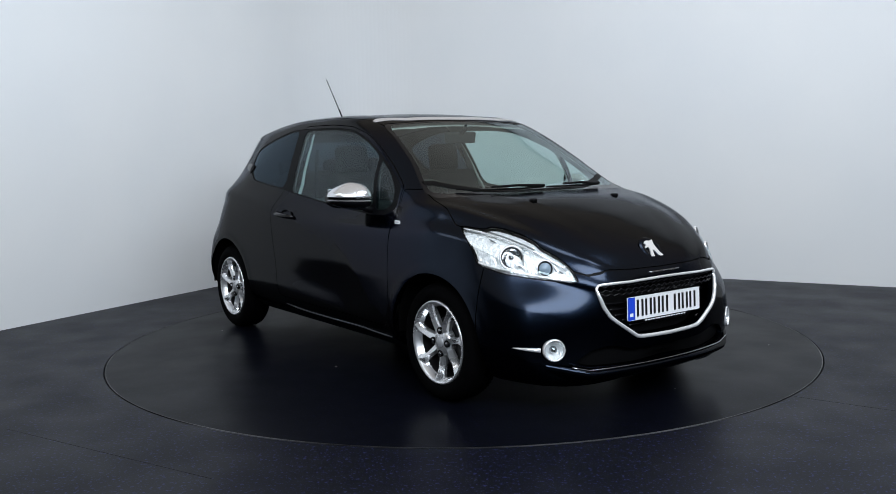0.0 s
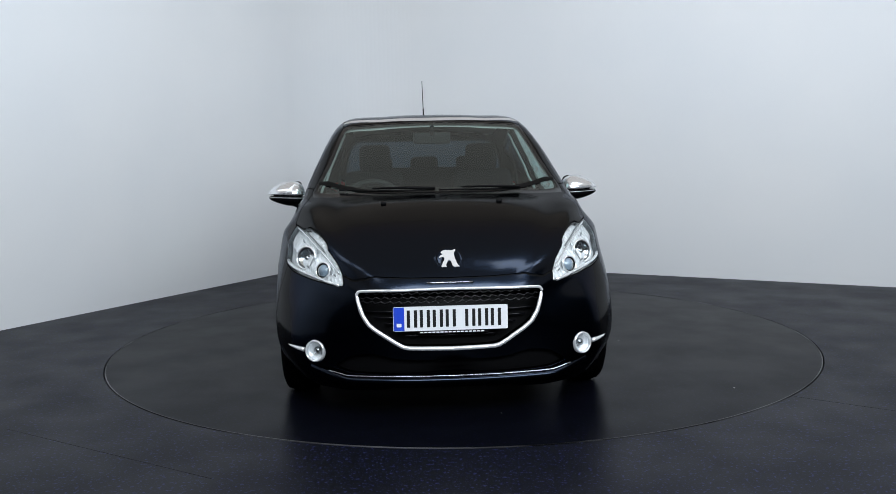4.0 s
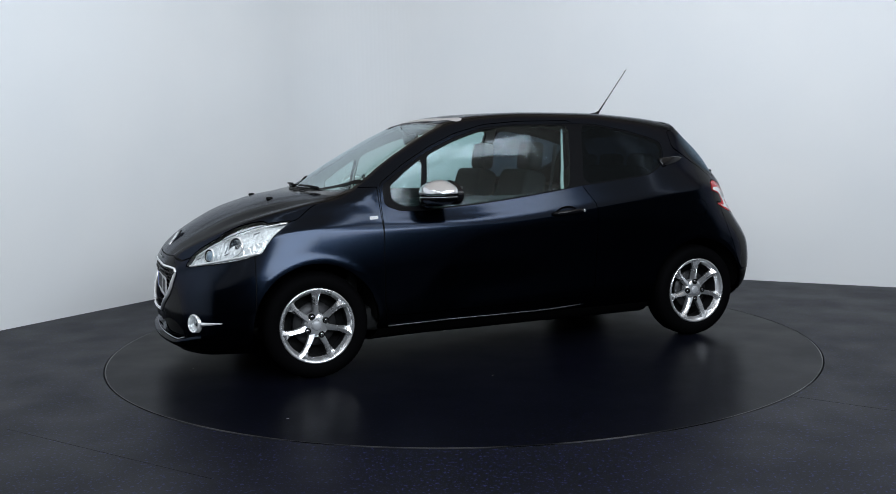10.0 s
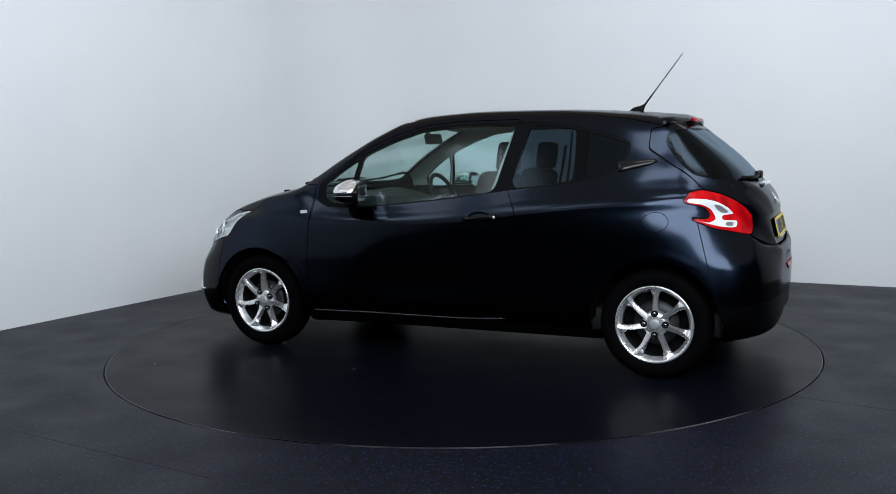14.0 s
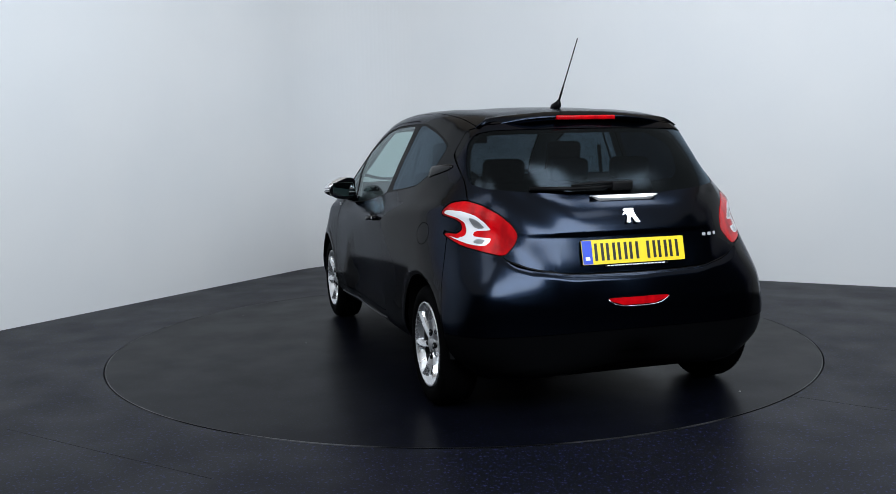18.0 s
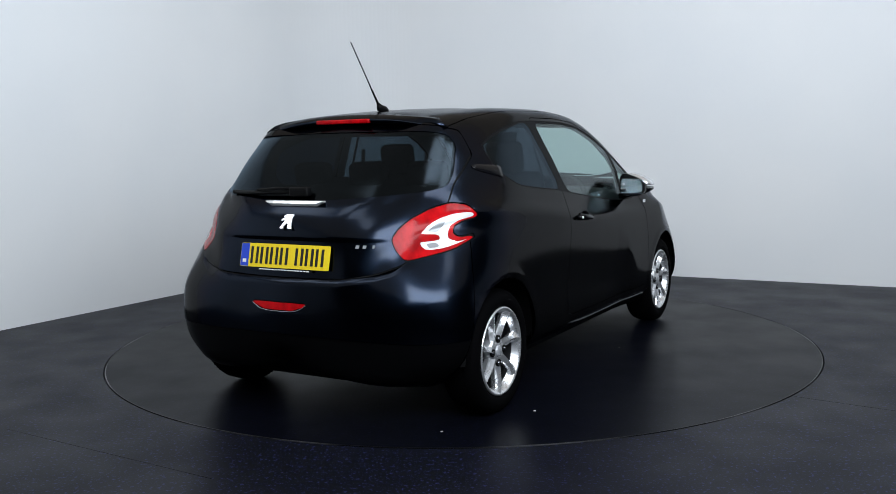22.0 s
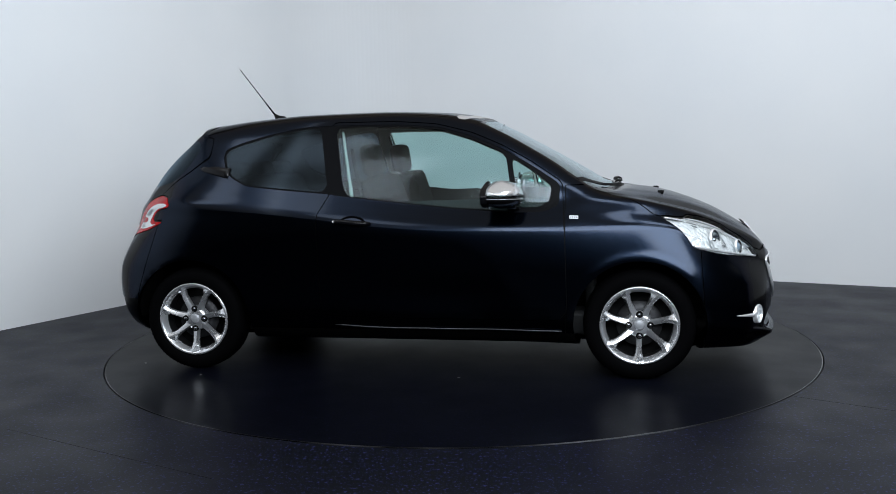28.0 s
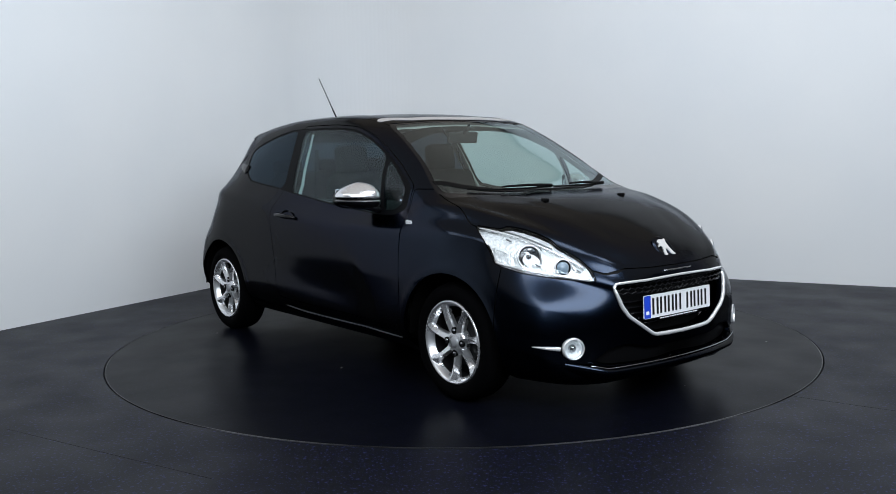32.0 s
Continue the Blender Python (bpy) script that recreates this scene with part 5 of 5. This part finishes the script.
def build_trim(car):
    for s in (1, -1):
        fog_lamp(car, s)
        door_mirror(car, s)
        door_handle(car, s)
        # small white badge on the wing
        y0 = skin_y(0.925, 0.893)
        plate = lambda a, b, c, s=s, y0=y0: (0.925 + a, (y0 + 0.003 + c) * s, 0.893 + b)
        bd = part("wing_badge", plate_bm(rounded([(-0.024, -0.008), (0.024, -0.010), (0.024, 0.008), (-0.024, 0.010)], 1, 0.06), 0.003, plate), M_PLATE_WHITE, car, "small pale badge with bars", smooth=False)
        for i in range(4):
            a = -0.0185 + i * 0.0105
            part("badge_bar", plate_bm([(a, -0.003), (a + 0.0055, -0.003), (a + 0.0055, 0.003), (a, 0.003)], 0.0036, plate), M_CAP, bd, "", smooth=False)
        # black blade behind the rear side window
        bm = bmesh.new()
        pts = []
        for k in range(9):
            t = k / 8
            x = -1.05 - 0.20 * t
            z = 1.150 + 0.030 * t
            pts.append((x, (skin_y(x, z) + 0.004) * s, z))
        tube_bm(bm, pts, [0.034, 0.034, 0.032, 0.030, 0.027, 0.024, 0.021, 0.017, 0.008], 10, False, 0.9)
        for v in bm.verts:
            y0 = skin_y(v.co.x, v.co.z)
            v.co.y = s * (y0 + max(min((abs(v.co.y) - y0) * 0.35, 0.012), -0.01))
        part("window_blade", bm, M_GLOSS_BLACK, car, "gloss black blade behind the rear side window")
        # metal moulding added to draw the highlight line on the sill
        bm = bmesh.new()
        tube_bm(bm, [(x, (skin_y(x, 0.285) + 0.002) * s, 0.276 + 0.12 * max(0, -x) ** 2.2) for x in np.linspace(0.86, -0.42, 24)], 0.0045, 8)
        part("sill_moulding", bm, M_SILL_EDGE, car, "thin moulding that draws the highlight along the sill")
        # wheel-arch liners
        for wx in (WHEEL_X, -WHEEL_X):
            bm = bmesh.new()
            n = 24
            a = [[bm.verts.new((wx + r * math.cos(math.pi * k / n), (y - (0.028 * (1 - math.sin(math.pi * k / n)) if y > 0.82 else 0)) * s, WHEEL_Z + r * math.sin(math.pi * k / n))) for k in range(n + 1)] for r, y in ((ARCH_R - 0.001, 0.846), (ARCH_R + 0.010, 0.80), (ARCH_R + 0.012, 0.52), (0.05, 0.50))]
            for p, q in zip(a, a[1:]):
                for k in range(n):
                    bm.faces.new((p[k], p[k + 1], q[k + 1], q[k]))
            part("arch_liner", bm, M_BLACK, car, "black wheel-arch liner")
    # washer jets
    for y in (0.297, -0.297):
        z = skin_z(1.402, y)
        bm = soft_box((1.385, y - 0.014, z - 0.006), (1.42, y + 0.014, z + 0.010), 0.005, 2)
        part("washer_jet", bm, M_BLACK, car)
    # front wipers at the foot of the windscreen
    on = lambda x, y, up: (x, y, skin_z(x, y) + up)
    wiper(car, [on(1.175, -0.02, 0.015), on(1.170, -0.18, 0.013), on(1.135, -0.36, 0.012), on(1.075, -0.54, 0.011)])
    wiper(car, [on(1.140, 0.44, 0.015), on(1.160, 0.28, 0.013), on(1.173, 0.12, 0.013), on(1.177, 0.0, 0.013)])
    bm = bmesh.new()   # cowl panel
    rows = []
    for k in range(25):
        y = -0.66 + k * 1.32 / 24
        x1 = 1.17 - 0.24 * (abs(y) / 0.66) ** 2
        rows.append([bm.verts.new((x1 + dx, y, skin_z(x1 + dx, y) + dz)) for dx, dz in ((0.030, 0.001), (0.012, 0.005), (-0.004, 0.003))])
    for a, b in zip(rows, rows[1:]):
        for k in range(2):
            bm.faces.new((a[k], b[k], b[k + 1], a[k + 1]))
    bmesh.ops.recalc_face_normals(bm, faces=bm.faces)
    part("cowl_panel", bm, M_BLACK, car, "black plastic cowl under the windscreen")
    # rear wiper, its arm swung to the car's left
    xr = lambda y, z, o: (skin_x(y, z, False) - o, y, z)
    wiper(car, [xr(-0.02, 1.088, 0.03), xr(0.1, 1.078, 0.024), xr(0.25, 1.075, 0.02), xr(0.44, 1.078, 0.014)], 0.011)
    bm = soft_box((-0.02, -0.05, -0.022), (0.02, 0.06, 0.022), 0.012, 3)
    part("wiper_hub", moved(bm, Matrix.Translation(xr(-0.01, 1.082, 0.022))), M_BLACK, car)
    # chrome strip over the badge
    bm = bmesh.new()
    rows = []
    for k in range(21):
        y = -0.168 + k * 0.336 / 20
        e = min(1, (0.168 - abs(y)) / 0.045 + 0.25)
        x = skin_x(y, 1.03, False)
        rows.append([bm.verts.new(p) for p in ((x + 0.006, y, 1.043), (x - 0.012, y, 1.042), (x - 0.022, y, 1.042 - 0.012 * e), (x - 0.014, y, 1.042 - 0.024 * e), (x + 0.006, y, 1.042 - 0.024 * e))])
    for a, b in zip(rows, rows[1:]):
        for k in range(5):
            bm.faces.new((a[k], a[(k + 1) % 5], b[(k + 1) % 5], b[k]))
    bm.faces.new(rows[0])
    bm.faces.new(list(reversed(rows[-1])))
    bmesh.ops.recalc_face_normals(bm, faces=bm.faces)
    part("tailgate_strip", bm, M_CHROME, car, "chrome strip over the tailgate badge", smooth=False)
    bm = bmesh.new()   # shallow dish round the bonnet's badge
    spin_bm(bm, [(0.0005, -0.001), (0.03, 0.0), (0.048, 0.004), (0.054, 0.0052), (0.060, 0.0042), (0.068, -0.002)], 40)
    dish = Matrix.Translation((skin_x(0, 0.765) - 0.001, 0, 0.765)) @ Vector((math.cos(radians(40)), 0, math.sin(radians(40)))).to_track_quat("Y", "Z").to_matrix().to_4x4()
    part("badge_dish", moved(bm, dish), M_PAINT, car, "shallow dish round the badge")
    emblem(car, (skin_x(0, 0.765) + 0.002, 0.765), radians(40), True, 0.085)
    emblem(car, (skin_x(0, 0.945, False) - 0.001, 0.948), radians(38), False, 0.072)
    number_plate(car, (2.006, 0.506), radians(2), True, M_PLATE_WHITE)
    number_plate(car, (-1.832, 0.792), radians(13), False, M_PLATE_YELLOW)
    # chrome tube drawn in for the highlight on the fog recess's lower lip
    lip = bmesh.new()
    tube_bm(lip, [(skin_x(y, 0.55, False) - 0.002, y, 0.547 + 0.035 * (abs(y) / 0.155) ** 4) for y in np.linspace(-0.155, 0.155, 25)], 0.0032, 6)
    part("fog_lip_highlight", lip, M_CHROME_DARK, car, "thin chrome line for the lit lip under the rear fog lamp")
    # model lettering as bars
    for i in range(3):
        y = -0.388 - i * 0.034
        x = skin_x(y, 0.846, False) + float(hatch_hollow(y, 0.846))
        at = lambda a, b, c, x=x, y=y: (x - 0.001 - c + 0.3 * b, y - a, 0.846 + b)
        part("model_bar", plate_bm([(-0.010, -0.007), (0.007, -0.007), (0.010, 0.007), (-0.007, 0.007)], 0.002, at), M_CAP, car, "", smooth=False)
    # roof spoiler with the high brake lamp
    rows = []
    bm = bmesh.new()
    for k in range(49):
        y = -0.55 + k * 1.10 / 48
        a = abs(y) / 0.55
        xt = -1.352 + 0.085 * a ** 4
        zt = 1.424 - 0.062 * a ** 3
        z0 = skin_z(-1.22, min(abs(y), 0.55)) + 0.003 - 0.03 * max(0, a - 0.9) * 5
        rows.append([bm.verts.new(p) for p in ((-1.20, y, z0 - 0.001), (-1.29, y, (z0 + zt) / 2 + 0.006), (xt + 0.01, y, zt), (xt, y, zt - 0.010), (xt + 0.015, y, zt - 0.024), (xt + 0.075, y, zt - 0.045), (-1.25, y, z0 - 0.07))])
    for a, b in zip(rows, rows[1:]):
        for k in range(7):
            bm.faces.new((a[k], a[(k + 1) % 7], b[(k + 1) % 7], b[k]))
    bm.faces.new(rows[0])
    bm.faces.new(list(reversed(rows[-1])))
    bmesh.ops.recalc_face_normals(bm, faces=bm.faces)
    sp = part("roof_spoiler", bm, M_PAINT, car, "dark roof spoiler over the rear window")
    bm = soft_box((-1.362, -0.16, 1.399), (-1.32, 0.16, 1.421), 0.008, 3)
    part("brake_lamp", bm, M_RED_LENS, sp, "red high brake lamp")
    # aerial
    root = Vector((-1.0, 0, skin_z(-1.0, 0)))
    bm = bmesh.new()
    tube_bm(bm, [root + Vector((0.055, 0, -0.004)), root + Vector((0.02, 0, 0.006)), root + Vector((-0.02, 0, 0.018)), root + Vector((-0.035, 0, 0.040))], [0.012, 0.024, 0.020, 0.008], 10)
    ant = new("aerial")
    ant.parent = car
    tagged(ant, "black whip aerial on the roof")
    part("foot", bm, M_BLACK, ant)
    tip = Vector((-1.263, 0, 1.807))
    foot = root + Vector((-0.03, 0, 0.03))
    bm = bmesh.new()
    tube_bm(bm, [foot, foot.lerp(tip, 0.25), foot.lerp(tip, 0.26), foot.lerp(tip, 0.6), tip], [0.0062, 0.0050, 0.0034, 0.0030, 0.0026], 8)
    part("mast", bm, M_BLACK, ant)


def seat(car, x, y, width, back=True):
    base = new("front_seat" if back else "rear_seat")
    base.parent = car
    tagged(base, "dark cloth seat")
    h = width / 2
    part("cushion", soft_box((x - 0.02, y - h, 0.42), (x + 0.50, y + h, 0.58), 0.05, 4), M_CLOTH, base)
    bm = soft_box((-0.08, -h, 0.0), (0.08, h, 0.62), 0.06, 4)
    for v in bm.verts:
        v.co.y *= 1 - 0.22 * max(0, v.co.z - 0.3) / 0.32
        v.co.x += 0.03 * (abs(v.co.y) / h) ** 2
    part("backrest", moved(bm, Matrix.Translation((x - 0.02, y, 0.52)) @ Matrix.Rotation(radians(-17), 4, "Y")), M_CLOTH, base)
    for yy in ([y] if back else [y - 0.36, y, y + 0.36]):
        bm = soft_box((-0.05, -0.108, 0.0), (0.05, 0.108, 0.185 if back else 0.13), 0.045, 4)
        part("head_restraint", moved(bm, Matrix.Translation((x - 0.215 if back else x - 0.20, yy, 1.118 if back else 1.08)) @ Matrix.Rotation(radians(-8), 4, "Y")), M_CLOTH, base)
        for k in (-0.05, 0.05):
            bm = bmesh.new()
            tube_bm(bm, [(x - 0.20, yy + k, 1.08), (x - 0.225, yy + k, 1.17)], 0.006, 6)
            part("post", bm, M_STEEL, base)


def build_inside(car):
    seat(car, -0.06, 0.37, 0.50)
    seat(car, -0.06, -0.37, 0.50)
    seat(car, -0.93, 0.0, 1.22, False)
    bm = bmesh.new()
    rows = []
    prof = [(1.12, 0.975), (0.95, 0.965), (0.78, 0.94), (0.70, 0.91), (0.68, 0.85), (0.72, 0.62), (0.80, 0.50)]
    for k in range(25):
        y = -0.69 + k * 1.38 / 24
        hood = 0.035 * math.exp(-((y + 0.37) / 0.17) ** 2)
        rows.append([bm.verts.new((x - 0.05 * (1 - (y / 0.69) ** 2), y * (1 - 0.06 * (x > 1.0)), z + hood * (0.7 < x < 0.97) - 0.02 * (y / 0.69) ** 2)) for x, z in prof])
    for a, b in zip(rows, rows[1:]):
        for k in range(len(prof) - 1):
            bm.faces.new((a[k], b[k], b[k + 1], a[k + 1]))
    bmesh.ops.recalc_face_normals(bm, faces=bm.faces)
    part("dashboard", bm, M_DASH, car, "dark soft-touch dashboard")
    wheel_m = Matrix.Translation((0.50, -0.37, 0.93)) @ Matrix.Rotation(radians(-66), 4, "Y")
    st = new("steering_wheel")
    st.parent = car
    tagged(st, "black steering wheel with a silver spoke")
    bm = bmesh.new()
    tube_bm(bm, [wheel_m @ Vector((0.165 * math.cos(a * math.pi / 18), 0.178 * math.sin(a * math.pi / 18), 0)) for a in range(36)], 0.016, 8, True)
    part("rim", bm, M_DASH, st)
    bm = soft_box((-0.07, -0.085, -0.03), (0.05, 0.085, 0.02), 0.02, 3)
    part("hub", moved(bm, wheel_m), M_DASH, st)
    for dy in (-1, 1):
        bm = bmesh.new()
        tube_bm(bm, [wheel_m @ Vector((-0.01, dy * 0.07, 0)), wheel_m @ Vector((-0.01, dy * 0.17, 0))], 0.014, 8)
        part("spoke", bm, M_STEEL, st)
    # rear-view mirror under the roof
    bm = soft_box((-0.014, -0.115, -0.035), (0.014, 0.115, 0.035), 0.012, 3)
    mir = part("rear_view_mirror", moved(bm, Matrix.Translation((0.40, 0, 1.335)) @ Matrix.Rotation(radians(12), 4, "Y")), M_DASH, car, "dark interior mirror")
    bm = bmesh.new()
    tube_bm(bm, [(0.42, 0, 1.36), (0.47, 0, 1.395), (0.46, 0, 1.405)], 0.012, 8)
    part("stem", bm, M_DASH, mir)
    # floor pan, door cards and headlining
    part("floor_pan", soft_box((-1.6, -0.66, 0.22), (1.05, 0.66, 0.36), 0.03, 2), M_DASH, car)
    part("parcel_shelf", soft_box((-1.55, -0.58, 0.985), (-1.12, 0.58, 1.0), 0.006, 2), M_SHELF, car)
    part("load_bay", soft_box((-1.62, -0.55, 0.36), (-1.12, 0.55, 0.97), 0.03, 2), M_SHELF, car)
    part("bulkhead", soft_box((0.98, -0.64, 0.3), (1.04, 0.64, 0.93), 0.02, 2), M_DASH, car)
    lining, _ = split(SKIN, lambda v: np.maximum(np.maximum(v[:, 1] - 0.56, 1.40 - v[:, 2]), np.maximum(-1.24 - v[:, 0], v[:, 0] - 0.42)))
    centred("headlining", pushed(lining, 0.03), M_LINING, car, "pale grey fabric headlining")
    whole = SKIN
    for fn in (from_side(DOOR_GLASS), from_side(QUARTER_LIGHT), from_side(REAR_SIDE_GLASS)):
        _, whole = split(whole, fn, 0.012)
    upper, _ = split(whole, lambda v: np.maximum(np.maximum(1.0 - v[:, 2], 0.47 - v[:, 1]), np.maximum(v[:, 0] - 0.93, -1.40 - v[:, 0])))
    _, upper = split(upper, from_front(SCREEN_BORDER, 0.2), -0.012)
    _, upper = split(upper, from_rear(REAR_GLASS, -1.2), 0.012)
    hind, upper = split(upper, lambda v: v[:, 0] + 0.50)
    both_sides("pillar_trim", pushed(upper, 0.028), M_LINING, car, "pale grey pillar trim")
    both_sides("rear_pillar_trim", pushed(hind, 0.028), M_SHELF, car, "dark rear pillar trim")
    lower, _ = split(SKIN, lambda v: np.maximum(np.maximum(v[:, 2] - 1.0, 0.40 - v[:, 2]), np.maximum(0.5 - v[:, 1], np.abs(v[:, 0] + 0.02) - 0.9)))
    both_sides("door_card", pushed(lower, 0.05), M_DASH, car, "dark door card")
    for s in (1, -1):   # pale trim inside the door pillar, and the belt that hangs from it
        bm = bmesh.new()
        line = [(-0.405 + 0.095 * k / 10, 1.375 - 0.40 * k / 10) for k in range(11)]
        tube_bm(bm, [(x, (skin_y(x, z) - 0.055) * s, z) for x, z in line], [0.006 + 0.005 * k / 10 for k in range(11)], 10, False, 0.8)
        part("door_pillar_trim", bm, M_LINING, car, "pale grey door pillar trim")
        bm = bmesh.new()
        tube_bm(bm, [(x + 0.03, (skin_y(x, z) - 0.085 - 0.02 * k) * s, z - 0.02) for k, (x, z) in enumerate(line[2::2])], 0.012, 6, False, 0.3)
        part("seat_belt", bm, M_CLOTH, car, "dark woven seat belt")
    for y in (-0.37, 0.37):
        bm = soft_box((-0.012, -0.18, -0.08), (0.012, 0.18, 0.0), 0.008, 2)
        part("sun_visor", moved(bm, Matrix.Translation((0.30, y, 1.425)) @ Matrix.Rotation(radians(72), 4, "Y")), M_LINING, car)


def hatchback():
    base = thing("car", "blue-black metallic three-door hatchback with silver alloy wheels", "car")
    build_skin(base)
    build_grille(base)
    build_trim(base)
    build_inside(base)
    part("underbody", soft_box((-1.72, -0.52, 0.20), (1.80, 0.52, 0.30), 0.04, 2), M_BLACK, base)
    first = wheel(base)
    y = 0.738
    for wx, s, spin in ((WHEEL_X, 1, 207), (-WHEEL_X, 1, 0), (WHEEL_X, -1, 180), (-WHEEL_X, -1, 180)):
        m = Matrix.Translation((wx, y * s, WHEEL_Z)) @ Matrix.Rotation(0 if s > 0 else math.pi, 4, "Z") @ Matrix.Rotation(radians(spin), 4, "Y")
        if wx > 0 and s > 0:
            first.matrix_basis = m
        else:
            copy_thing(first, m)
    return base


car = hatchback()


# ---- the turning table: heading of the car's front at whole seconds ----
CAR_X, CAR_Y, CAR_Z = -0.1391, -0.1801, -0.015
HEADINGS = [(0, -53.75), (0.5, -53.9), (1, -55.4), (1.5, -58.35), (2, -63.05), (3, -74.85), (4, -86.7), (5, -98.6), (6, -110.5), (7, -122.4), (8, -134.2), (9, -146.05), (10, -157.8),
            (11, -169.6), (12, -181.4), (13, -193.0), (14, -204.7), (15, -216.5), (16, -228.4), (17, -240.5), (18, -252.45), (19, -264.3), (20, -276.15), (21, -288.1), (22, -299.95),
            (23, -311.65), (24, -323.3), (25, -335.0), (26, -346.8), (27, -358.5), (28, -370.35), (29, -382.1), (30, -393.75), (30.5, -399.5), (31, -405.1), (31.5, -408.8), (32, -411.0)]


def turned(deg, x=0.0, y=0.0, z=0.0):
    a = radians(deg)
    return pose(x * math.cos(a) - y * math.sin(a), x * math.sin(a) + y * math.cos(a), z, 0, 0, deg)


def motions():
    walk(table, [(t, turned(d)) for t, d in HEADINGS])
    walk(car, [(t, turned(d, CAR_X, CAR_Y, CAR_Z)) for t, d in HEADINGS])


motions()
